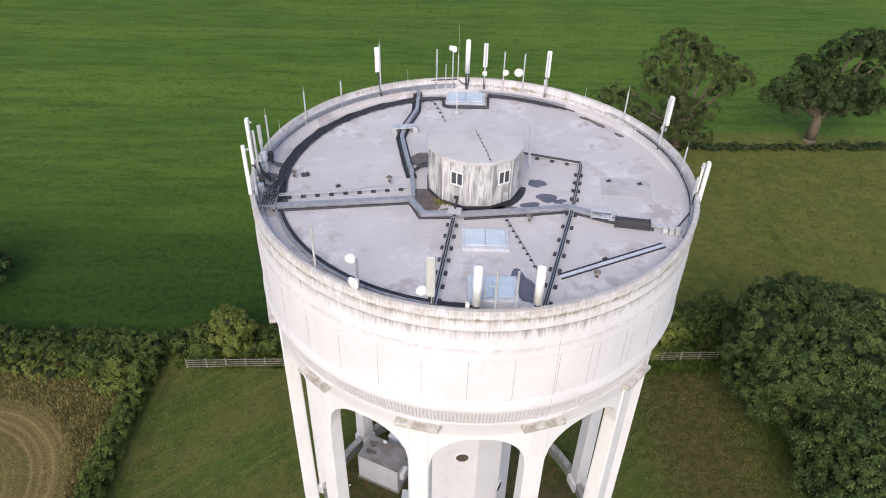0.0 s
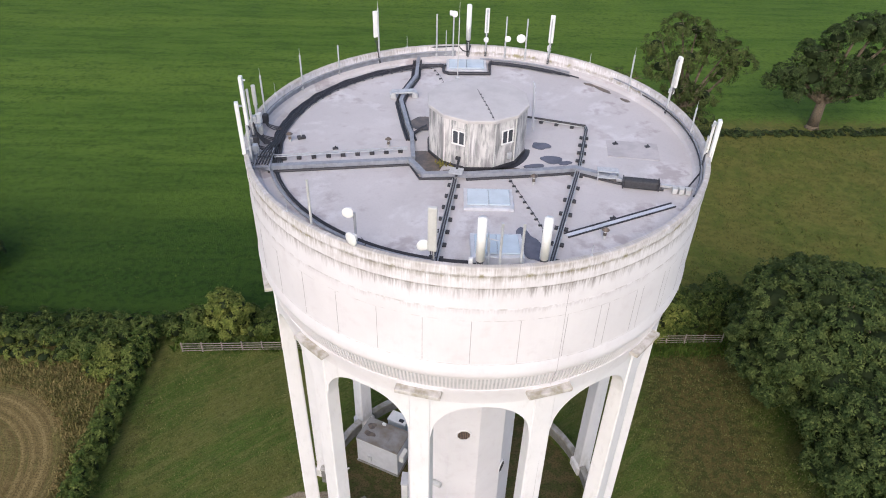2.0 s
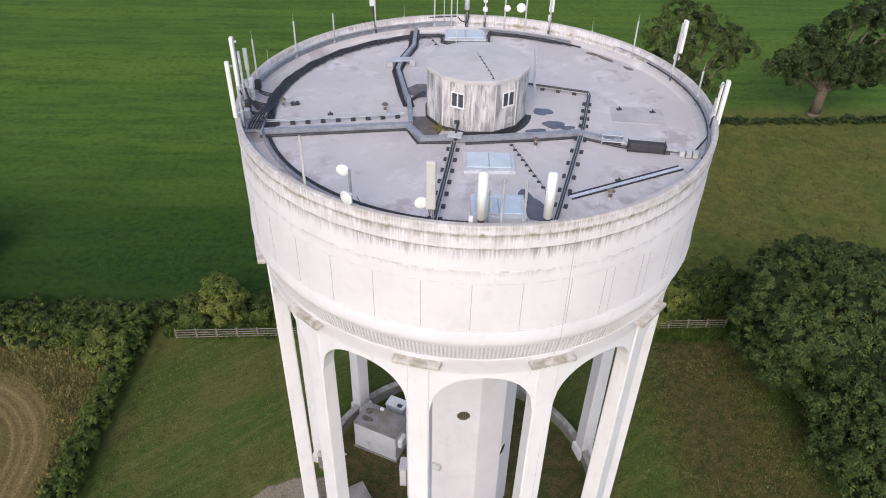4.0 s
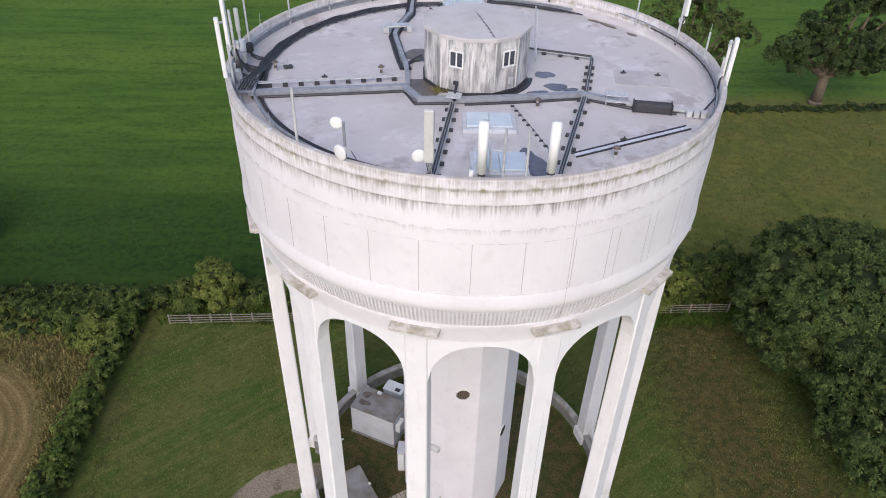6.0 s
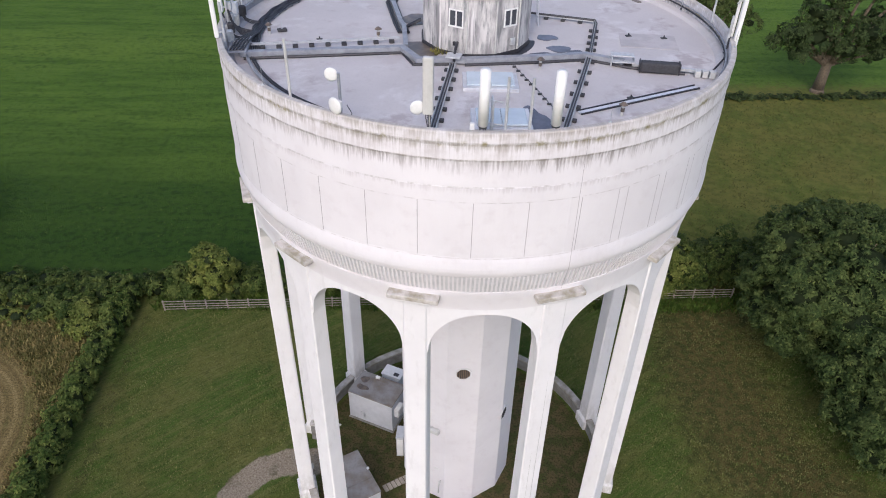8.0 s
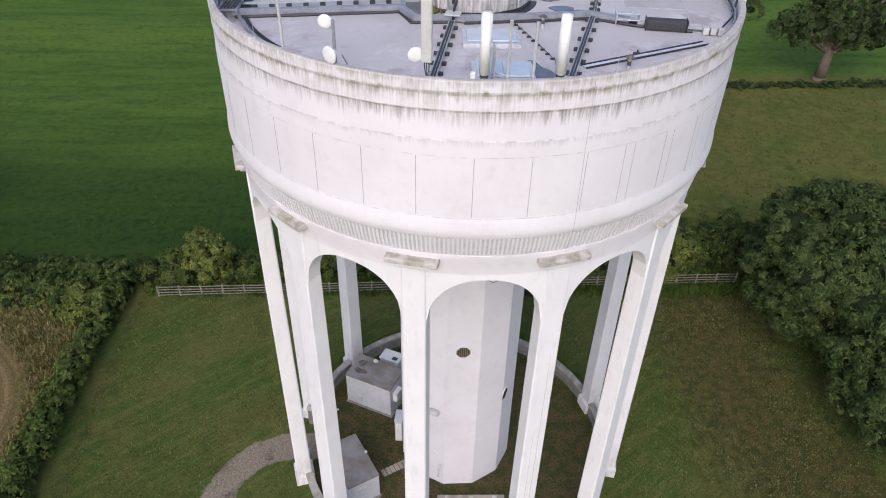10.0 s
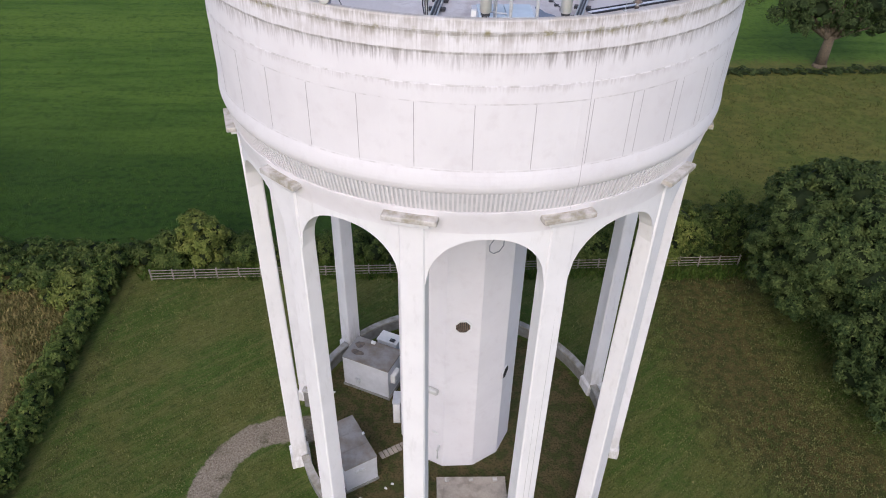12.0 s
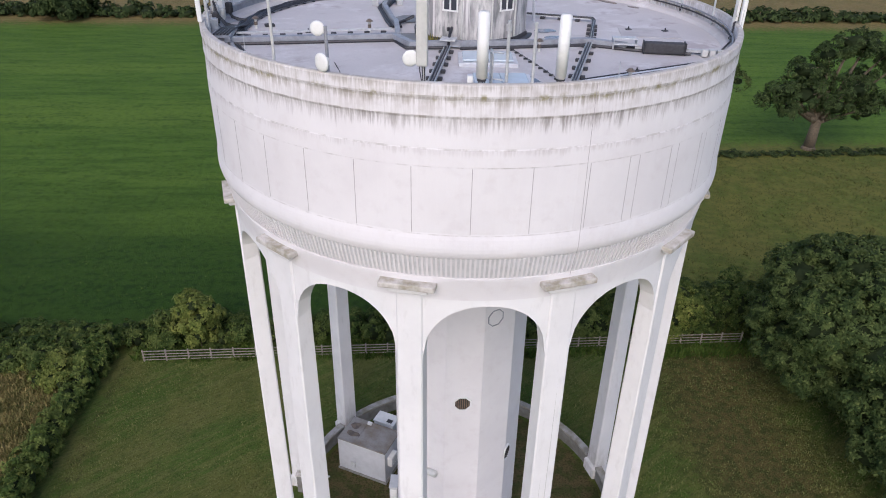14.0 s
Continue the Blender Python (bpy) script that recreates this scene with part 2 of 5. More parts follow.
    edge = m.math("MULTIPLY", m.math("SUBTRACT", m.math("ADD", m.math("MULTIPLY", fine, 0.6), m.math("MULTIPLY", tiny, 0.4)), 0.5), 1.3)

    def over(col, name, top):
        f = m.ramp(m.math("ADD", m.attr(name), edge), 0.38, 0.62)
        return m.mix(f, col, top)

    dark_grass = m.mix(m.ramp(fine, 0.44, 0.6), (0.022, 0.056, 0.006), (0.013, 0.034, 0.004))
    dark_grass = m.mix(m.math("MULTIPLY", m.ramp(rows, 0.46, 0.62), 0.6), dark_grass, (0.050, 0.100, 0.012))
    pasture = m.mix(m.attr("dark_grass"), pasture, dark_grass)
    col = over(pasture, "rough", rough_grass)
    col = over(col, "lawn", lawn)
    dry = m.mix(m.ramp(fine, 0.42, 0.6), (0.108, 0.086, 0.030), (0.058, 0.066, 0.018))
    dry = m.mix(m.math("MULTIPLY", m.ramp(blades, 0.48, 0.62), 0.4), dry, (0.044, 0.042, 0.014))
    col = over(col, "dry", dry)
    col = over(col, "straw", straw)
    col = over(col, "soil", soil)
    col = over(col, "earth_and_shade", earth_and_shade)
    col = over(col, "gravel", gravel)
    m.color(col).bump(m.math("ADD", m.math("ADD", fine, tiny), m.math("MULTIPLY", speck, 0.6)), 0.9, 0.14)
    return m.m


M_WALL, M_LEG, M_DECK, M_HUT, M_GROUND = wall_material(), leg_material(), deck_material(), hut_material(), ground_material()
M_GALV = simple("galvanised_steel", (0.55, 0.565, 0.58), 0.5, 0.25, 0.25, 6)
M_DUCT = simple("grey_steel_duct", (0.33, 0.345, 0.38), 0.5, 0.2, 0.3, 3)
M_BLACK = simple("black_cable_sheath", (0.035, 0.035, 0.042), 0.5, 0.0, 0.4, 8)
M_RUBBER = simple("dark_rubber_block", (0.05, 0.05, 0.055), 0.8, 0.0, 0.3, 9)
M_ANT = simple("white_radome", (0.80, 0.80, 0.78), 0.45, 0.0, 0.1, 4, 0.03)
M_ANTGREY = simple("pale_grey_radome", (0.55, 0.55, 0.53), 0.5, 0.0, 0.15, 4, 0.03)
M_CAP = simple("lichened_concrete", (0.58, 0.55, 0.52), 0.85, 0.0, 0.4, 2.0, 0.3, (0.30, 0.27, 0.20))
M_DWARF = simple("weathered_wall_concrete", (0.25, 0.245, 0.235), 0.85, 0.0, 0.45, 1.2, 0.3, (0.15, 0.14, 0.115))
M_COPING = simple("mossy_coping_concrete", (0.40, 0.38, 0.35), 0.85, 0.0, 0.45, 1.5, 0.3, (0.22, 0.20, 0.15))
M_SLAB = simple("concrete_slab", (0.40, 0.35, 0.29), 0.85, 0.0, 0.4, 1.5, 0.3)
M_CABIN = simple("grey_cabin_panel", (0.52, 0.53, 0.55), 0.6, 0.0, 0.15, 1.2, 0.08)
M_CABROOF = simple("rust_stained_cabin_roof", (0.25, 0.245, 0.24), 0.7, 0.0, 0.45, 0.8, 0.15, (0.17, 0.135, 0.105))
M_WHITE = simple("white_enamel", (0.74, 0.74, 0.73), 0.4, 0.0, 0.12, 3, 0.03)
M_WOOD = simple("weathered_fence_timber", (0.29, 0.265, 0.22), 0.85, 0.0, 0.4, 4, 0.3)
M_BARK = simple("tree_bark", (0.16, 0.125, 0.085), 0.9, 0.0, 0.5, 5, 0.8)
M_GREY_LINE = simple("grey_line", (0.44, 0.41, 0.42), 0.9, 0.0, 0.3, 4)
M_DENTIL_SHADE = simple("dentil_gap_shade", (0.60, 0.60, 0.615), 0.85, 0.0, 0.2, 3)
M_STRIP = simple("pale_strip", (0.62, 0.63, 0.66), 0.4, 0.2, 0.15, 3)
M_WET = simple("wet_roof_patch", (0.13, 0.13, 0.16), 0.18, 0.0, 0.3, 2, 0.02)
M_PATCH = simple("repair_sheet", (0.47, 0.44, 0.44), 0.65, 0.0, 0.2, 1.2, 0.05)
M_HUTROOF = simple("hut_roof_felt", (0.52, 0.495, 0.485), 0.7, 0.0, 0.16, 0.8, 0.1)
M_DAMP = simple("damp_silt", (0.085, 0.07, 0.06), 0.35, 0.0, 0.5, 2.5, 0.1, (0.17, 0.13, 0.10))
M_MOSS = simple("yellow_moss", (0.22, 0.20, 0.05), 0.9, 0.0, 0.5, 9, 0.8)
M_DARK = simple("dark_recess", (0.03, 0.03, 0.03), 0.7, 0.0, 0.3, 3)
M_RUST = simple("rusty_louvre", (0.24, 0.17, 0.12), 0.8, 0.0, 0.5, 6, 0.3)
M_SKYLIGHT = simple("pale_blue_rooflight", (0.52, 0.60, 0.66), 0.2, 0.0, 0.12, 1.5, 0.03)
# near-black green for the shade inside crowns, put into the colour
M_INNER_SHADE = foliage_material("inner_shade", (0.010, 0.017, 0.006), (0.015, 0.024, 0.008), (0.022, 0.032, 0.011))
M_OAK = foliage_material("oak_leaves", (0.016, 0.030, 0.010), (0.036, 0.058, 0.018), (0.075, 0.100, 0.035))
M_OLIVE = foliage_material("ash_leaves", (0.030, 0.046, 0.013), (0.054, 0.076, 0.022), (0.095, 0.114, 0.036))
M_CHESTNUT = foliage_material("broad_leaves", (0.020, 0.038, 0.012), (0.048, 0.076, 0.021), (0.106, 0.135, 0.041))
M_HEDGE = foliage_material("hedge_leaves", (0.020, 0.040, 0.009), (0.046, 0.074, 0.017), (0.108, 0.132, 0.034))
M_CLIPPED = foliage_material("clipped_hedge_leaves", (0.028, 0.054, 0.011), (0.068, 0.104, 0.022), (0.140, 0.165, 0.042))
M_BUSH = foliage_material("hawthorn_leaves", (0.055, 0.082, 0.016), (0.110, 0.140, 0.030), (0.18, 0.190, 0.048))
M_TUFT = foliage_material("grass_tuft_blades", (0.028, 0.060, 0.009), (0.055, 0.100, 0.015), (0.095, 0.130, 0.026))
M_LAWN = foliage_material("mown_grass_blades", (0.050, 0.080, 0.016), (0.112, 0.130, 0.032), (0.21, 0.20, 0.075))
M_ROUGH = foliage_material("rough_pasture_blades", (0.045, 0.065, 0.014), (0.085, 0.095, 0.025), (0.13, 0.12, 0.04))
M_DRY = foliage_material("dry_grass_blades", (0.085, 0.092, 0.026), (0.165, 0.140, 0.050), (0.28, 0.225, 0.095))
glass = Mat("window_glass", 0.05)
glass.color((0.05, 0.055, 0.065))
glass.b.inputs["Coat Weight"].default_value = 0.6
M_GLASS = glass.m


# ---- mesh helpers ----
def mesh_of(name, verts, faces, mat, smooth=False):
    me = bpy.data.meshes.new(name)
    me.from_pydata([tuple(v) for v in verts], [], [tuple(f) for f in faces])
    me.materials.append(mat)
    if smooth:
        me.polygons.foreach_set("use_smooth", [True] * len(me.polygons))
    me.update()
    return me


def thing(name, label, category, at=(0, 0, 0), group="", kind="", rz=0.0):
    ob = new(name)
    ob.empty_display_size = 0.2
    ob.matrix_world = pose(*at, 0, 0, rz)
    return tagged(ob, label, category, group, kind)


def child(ob, parent, label=""):
    ob.parent = parent
    return tagged(ob, label)


def part(name, bm, mat, parent, label="", smooth=False, at=None):
    me = bpy.data.meshes.new(name)
    bmesh.ops.recalc_face_normals(bm, faces=bm.faces)
    bm.to_mesh(me)
    bm.free()
    me.materials.append(mat)
    if smooth:
        for p in me.polygons:
            p.use_smooth = True
    ob = new(name, me)
    if at is not None:
        ob.matrix_basis = at
    return child(ob, parent, label) if parent else tagged(ob, label)


def box(bm, c, size, rz=0.0, bevel=0.0, tilt=0.0):
    r = bmesh.ops.create_cube(bm, size=1.0)
    vs = r["verts"]
    m = pose(*c, tilt, 0, rz) @ Matrix.Diagonal((*size, 1))
    bmesh.ops.transform(bm, matrix=m, verts=vs)
    if bevel:
        es = list({e for v in vs for e in v.link_edges})
        bmesh.ops.bevel(bm, geom=es, offset=bevel, segments=2, affect="EDGES", profile=0.5)
    return bm


def boxed(c, size, rz=0.0, bevel=0.0, tilt=0.0):
    return box(bmesh.new(), c, size, rz, bevel, tilt)


def rod(bm, a, b, r, r2=None, seg=10):
    """A tapered round bar from a to b."""
    a, b = Vector(a), Vector(b)
    d = b - a
    res = bmesh.ops.create_cone(bm, cap_ends=True, segments=seg, radius1=r, radius2=r if r2 is None else r2, depth=d.length)
    m = Matrix.Translation((a + b) / 2) @ d.to_track_quat("Z", "Y").to_matrix().to_4x4()
    bmesh.ops.transform(bm, matrix=m, verts=res["verts"])
    return bm


def rodded(a, b, r, r2=None, seg=10):
    return rod(bmesh.new(), a, b, r, r2, seg)


def at_ang(r, deg, z=0.0):
    """A place round the tower's axis; 0 degrees faces the camera, positive to its right."""
    return Vector((r * math.sin(radians(deg)), -r * math.cos(radians(deg)), z))


def lathe(profile, a0=0.0, a1=360.0, seg=144, close=False):
    """A profile of (radius, height) turned round the axis."""
    bm = bmesh.new()
    full = abs(a1 - a0) >= 359.9
    n = seg if full else seg + 1
    rings = [[bm.verts.new(at_ang(r, a0 + (a1 - a0) * i / seg, z)) for r, z in profile] for i in range(n)]
    k = len(profile)
    for i in range(seg):
        p, q = rings[i], rings[(i + 1) % n]
        for j in range(k if close else k - 1):
            bm.faces.new((p[j], q[j], q[(j + 1) % k], p[(j + 1) % k]))
    if close and not full:
        bm.faces.new(rings[0])
        bm.faces.new(list(reversed(rings[-1])))
    return bm


def strip(points, width, z0, z1, bm=None):
    """A bar of rectangular section along a plan line, mitred at its bends."""
    bm = bm or bmesh.new()
    P = [Vector(p[:2]) for p in points]
    rows = []
    for i, p in enumerate(P):
        d1 = (P[i] - P[i - 1]).normalized() if i else (P[1] - P[0]).normalized()
        d2 = (P[i + 1] - P[i]).normalized() if i + 1 < len(P) else d1
        t = (d1 + d2).normalized()
        nrm = Vector((-t.y, t.x)) * (width / 2 / max(0.4, t.dot(d1)))
        rows.append([bm.verts.new((*(p + s * nrm), z)) for s, z in ((-1, z0), (1, z0), (1, z1), (-1, z1))])
    for a, b in zip(rows, rows[1:]):
        for j in range(4):
            bm.faces.new((a[j], a[(j + 1) % 4], b[(j + 1) % 4], b[j]))
    bm.faces.new(rows[0])
    bm.faces.new(list(reversed(rows[-1])))
    return bm


def pipe(points, r, seg=7, bm=None):
    """A round cable along a line of places."""
    bm = bm or bmesh.new()
    P = [Vector(p) for p in points]
    rows = []
    for i, p in enumerate(P):
        t = (P[min(i + 1, len(P) - 1)] - P[max(i - 1, 0)]).normalized()
        side = t.cross(Vector((0, 0, 1)))
        side = side.normalized() if side.length > 1e-4 else Vector((1, 0, 0))
        up = side.cross(t)
        rows.append([bm.verts.new(p + r * (math.cos(k * math.tau / seg) * side + math.sin(k * math.tau / seg) * up)) for k in range(seg)])
    for a, b in zip(rows, rows[1:]):
        for j in range(seg):
            bm.faces.new((a[j], a[(j + 1) % seg], b[(j + 1) % seg], b[j]))
    bm.faces.new(rows[0])
    bm.faces.new(list(reversed(rows[-1])))
    return bm


def arc(r, a0, a1, z, n=24):
    return [at_ang(r, a0 + (a1 - a0) * i / n, z) for i in range(n + 1)]


def blob_plate(c, rx, ry, z0, z1, seed, rz=0.0, n=22):
    """A thin patch with an uneven outline."""
    rnd = random.Random(seed)
    ph = [rnd.uniform(0, 6.28) for _ in range(4)]
    bm = bmesh.new()
    lo, hi = [], []
    for i in range(n):
        a = math.tau * i / n
        k = 1 + 0.16 * math.sin(2 * a + ph[0]) + 0.10 * math.sin(3 * a + ph[1]) + 0.06 * math.sin(5 * a + ph[2])
        x, y = rx * k * math.cos(a), ry * k * math.sin(a)
        co, si = math.cos(radians(rz)), math.sin(radians(rz))
        X, Y = c[0] + x * co - y * si, c[1] + x * si + y * co
        lo.append(bm.verts.new((X, Y, z0)))
        hi.append(bm.verts.new((X, Y, z1)))
    bm.faces.new(hi)
    for i in range(n):
        bm.faces.new((lo[i], lo[(i + 1) % n], hi[(i + 1) % n], hi[i]))
    return bm


rng = np.random.default_rng(7)


def leaf_mesh(name, centres, size, mat, out, axis, ratio=0.42):
    """One small four-cornered leaf at each centre, facing out and pointing along its axis."""
    n = len(centres)
    nrm = rng.normal(size=(n, 3)) * 0.32 + out
    nrm /= np.linalg.norm(nrm, axis=1)[:, None]
    u = axis + rng.normal(size=(n, 3)) * 0.35
    u -= nrm * (u * nrm).sum(1)[:, None]
    u /= np.linalg.norm(u, axis=1)[:, None] + 1e-9
    v = np.cross(nrm, u)
    s = size * rng.uniform(0.6, 1.3, (n, 1))
    c = np.asarray(centres)
    V = np.stack([c - u * s, c - v * s * ratio + nrm * s * 0.15, c + u * s, c + v * s * ratio + nrm * s * 0.15], 1).reshape(-1, 3)
    me = bpy.data.meshes.new(name)
    me.vertices.add(4 * n)
    me.vertices.foreach_set("co", V.astype(np.float32).ravel())
    me.loops.add(4 * n)
    me.loops.foreach_set("vertex_index", np.arange(4 * n, dtype=np.int32))
    me.polygons.add(n)
    me.polygons.foreach_set("loop_start", np.arange(0, 4 * n, 4, dtype=np.int32))
    me.materials.append(mat)
    me.update(calc_edges=True)
    return me


def sphere_points(n):
    p = rng.normal(size=(n, 3))
    return p / np.linalg.norm(p, axis=1)[:, None]


# ---- ground ----
def smooth(e0, e1, x):
    t = np.clip((x - e0) / (e1 - e0), 0, 1)
    return t * t * (3 - 2 * t)


def to_line(X, Y, pts):
    """Distance from places to a plan line."""
    d = np.full(X.shape, 1e9)
    for (ax, ay), (bx, by) in zip(pts, pts[1:]):
        L2 = (bx - ax) ** 2 + (by - ay) ** 2
        t = np.clip(((X - ax) * (bx - ax) + (Y - ay) * (by - ay)) / L2, 0, 1)
        d = np.minimum(d, np.hypot(X - ax - t * (bx - ax), Y - ay - t * (by - ay)))
    return d


PATH_LINE = [(-9.6, -0.6), (-11.5, -0.55), (-13.4, -1.3), (-14.9, -3.0), (-15.5, -5.2), (-15.6, -8.0), (-15.0, -14.0), (-13.0, -24.0), (-12.0, -60.0)]


def field_edge(X, Y):
    """Distance from the rounded corner of the stubble field, negative inside it."""
    qx, qy = X + 41.3, Y - 0.4
    return np.hypot(np.maximum(qx, 0), np.maximum(qy, 0)) + np.minimum(np.maximum(qx, qy), 0) - 11.0


def build_ground():
    def axis(lo, hi, step, far):
        mid = list(np.arange(lo, hi + step, step))
        out, s = [mid[-1]], step
        while out[-1] < far:
            s *= 1.3
            out.append(out[-1] + s)
        low, s = [mid[0]], step
        while low[-1] > -far:
            s *= 1.3
            low.append(low[-1] - s)
        return np.array(low[:0:-1] + mid + out[1:])

    xs, ys = axis(-48, 48, 0.6, 2600), axis(-16, 26, 0.6, 2600)
    X, Y = np.meshgrid(xs, ys)
    near = np.exp(-(np.hypot(X, Y) / 60) ** 2)
    Z = 0.05 * np.sin(X * 0.31 + 1.3) * np.sin(Y * 0.27) * near
    hole = smooth(11.5, 14, np.hypot(X, Y))
    Z *= hole
    n, k = X.size, len(xs)
    idx = np.arange(n).reshape(X.shape)
    F = np.stack([idx[:-1, :-1], idx[:-1, 1:], idx[1:, 1:], idx[1:, :-1]], -1).reshape(-1, 4)
    me = mesh_of("ground", np.stack([X.ravel(), Y.ravel(), Z.ravel()], 1).tolist(), F.tolist(), M_GROUND, True)
    lawn = smooth(-29.5, -28, X) * smooth(18.5, 17.5, Y) * smooth(60, 50, X)
    rough = smooth(10, 13, X + 0.05 * Y) * smooth(18, 20, Y) * smooth(64, 60, Y) + smooth(50, 60, X) * smooth(18, 16, Y)
    d_soil = field_edge(X, Y)
    soil = smooth(0.6, -0.6, d_soil) * (Y > -200) + smooth(150, 153, Y + 0.0 * X) * smooth(420, 400, Y)
    straw = np.maximum(smooth(2.2, 0.8, d_soil), smooth(-29.0, -30.5, X) * smooth(19, 17.5, Y)) * (Y < 19)
    # the last term paints the hedge's shadow on the lawn as dark earth
    earth_and_shade = smooth(10.4, 9.2, np.hypot(X, Y)) * 0.85 + smooth(1.4, 0.4, to_line(X, Y, [(-26.3, 14), (-25.2, -8)])) * 0.45
    dry = smooth(13.0, 0.5, to_line(X, Y, [(23, 16), (21, 9), (22, 0), (27, -8)])) * 0.66
    # pasture colour turns darker towards the boundary hedge
    dark_grass = smooth(58, 24, Y) * smooth(30, 15, X) * smooth(17, 19, Y) * 0.85
    gravel = smooth(1.35, 0.75, to_line(X, Y, PATH_LINE))
    furrow = d_soil * 1.6
    for nm, val in (("lawn", lawn), ("rough", rough), ("soil", soil), ("straw", straw), ("earth_and_shade", earth_and_shade), ("gravel", gravel), ("dry", dry), ("dark_grass", dark_grass), ("furrow", furrow)):
        a = me.attributes.new(nm, "FLOAT", "POINT")
        a.data.foreach_set("value", np.asarray(val, dtype=np.float32).ravel())
    return tagged(new("ground", me), "green pasture, mown lawn and ploughed soil round the tower", "ground", "", "structure")


build_ground()

# ---- the water tower ----
RIM, DECK, PHASE = 31.24, 30.4, 16.5     # parapet top, roof level, bearing of one leg
tower = thing("water_tower", "round white concrete water tower on twelve legs", "water tower", kind="structure")
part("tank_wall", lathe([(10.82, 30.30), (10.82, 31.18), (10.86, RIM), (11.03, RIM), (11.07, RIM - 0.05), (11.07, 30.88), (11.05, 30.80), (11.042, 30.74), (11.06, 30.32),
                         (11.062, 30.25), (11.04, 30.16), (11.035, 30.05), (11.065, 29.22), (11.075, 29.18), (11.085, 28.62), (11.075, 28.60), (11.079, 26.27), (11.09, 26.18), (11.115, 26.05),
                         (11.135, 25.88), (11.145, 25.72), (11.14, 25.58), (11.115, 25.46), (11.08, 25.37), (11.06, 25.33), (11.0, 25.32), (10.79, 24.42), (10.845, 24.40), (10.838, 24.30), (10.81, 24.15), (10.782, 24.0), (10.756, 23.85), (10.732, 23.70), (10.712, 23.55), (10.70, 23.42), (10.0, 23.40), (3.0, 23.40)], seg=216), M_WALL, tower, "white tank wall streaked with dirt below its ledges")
part("roof_deck", lathe([(0.0, DECK + 0.004), (9.3, DECK), (10.45, DECK - 0.01), (10.55, DECK + 0.12), (10.82, DECK + 0.20)], seg=144), M_DECK, tower, "pale grey coated flat roof")
# grey band low on the parapet's inner face, left and back
part("upstand", lathe([(10.80, DECK + 0.14), (10.80, DECK + 0.50), (10.824, DECK + 0.52)], -176, -72, 60), M_DUCT, tower, "grey band inside the parapet")
# pilasters between the recessed panels
for i in range(36):
    a = -2.5 + 10 * i
    part("pilaster", lathe([(11.0, 26.20), (11.0845, 26.20), (11.0815, 28.64), (11.0, 28.64)], a - 2.0, a, 3, True), M_WALL, tower)
    # thin grey strip along the panel's left edge
    part("panel_line", lathe([(11.05, 26.26), (11.0835, 26.26), (11.0815, 28.58), (11.05, 28.58)], a + 0.004, a + 0.12, 1, True), M_GREY_LINE, tower)
    if 18 < a < 120:
        # towards the right a second strip covers the pilaster's left side face
        part("panel_line", lathe([(11.05, 26.26), (11.0835, 26.26), (11.0815, 28.58), (11.05, 28.58)], a - 2.07, a - 2.004, 1, True), M_GREY_LINE, tower)
# dentils below the tank ledge: the front ones singly, those at the back joined
STEP = 360 / 420
# grey band paints in the shade of the gaps between dentils
part("dentil_recess", lathe([(11.003, 25.315), (10.795, 24.425)], seg=216), M_DENTIL_SHADE, tower, "greyish recessed band behind the dentils")
dentil = mesh_of("dentil", [(x, y, z) for z in (-0.44, 0.44) for x, y in ((-0.038, 0.1), (-0.036, -0.05), (0.036, -0.05), (0.038, 0.1))],
                 [(0, 1, 5, 4), (1, 2, 6, 5), (2, 3, 7, 6), (4, 5, 6, 7), (3, 2, 1, 0)], M_WALL)
for i in range(300):
    a = STEP * (i - 149.5)
    ob = new("dentil", dentil)
    ob.matrix_basis = pose(*at_ang(10.895, a, 24.87), 13.1, 0, a)
    child(ob, tower)
back = bmesh.new()
for i in range(120):
    a = STEP * (150.5 + i)
    box(back, at_ang(10.895, a, 24.87), (0.08, 0.1, 0.88), a, 0.0, 13.1)
tagged(part("dentil_row", back, M_WALL, tower), kind="stuff")


def leg_section(bm, z, w, r_out, r_in, c):
    pts = [(-w / 2 + c, r_out), (w / 2 - c, r_out), (w / 2, r_out - c), (w / 2, r_in + c), (w / 2 - c, r_in), (-w / 2 + c, r_in), (-w / 2, r_in + c), (-w / 2, r_out - c)]
    return [bm.verts.new((x, -r, z)) for x, r in pts]


def leg():
    bm = bmesh.new()
    rows = [leg_section(bm, *a) for a in ((-0.2, 1.30, 10.98, 9.75, 0.05), (0.75, 1.30, 10.98, 9.75, 0.05), (0.95, 1.10, 10.86, 9.90, 0.07), (22.2, 0.98, 10.755, 9.98, 0.05), (23.9, 0.98, 10.76, 9.98, 0.05))]
    for p, q in zip(rows, rows[1:]):
        for j in range(8):
            bm.faces.new((p[j], p[(j + 1) % 8], q[(j + 1) % 8], q[j]))
    bm.faces.new(rows[-1])
    return bm


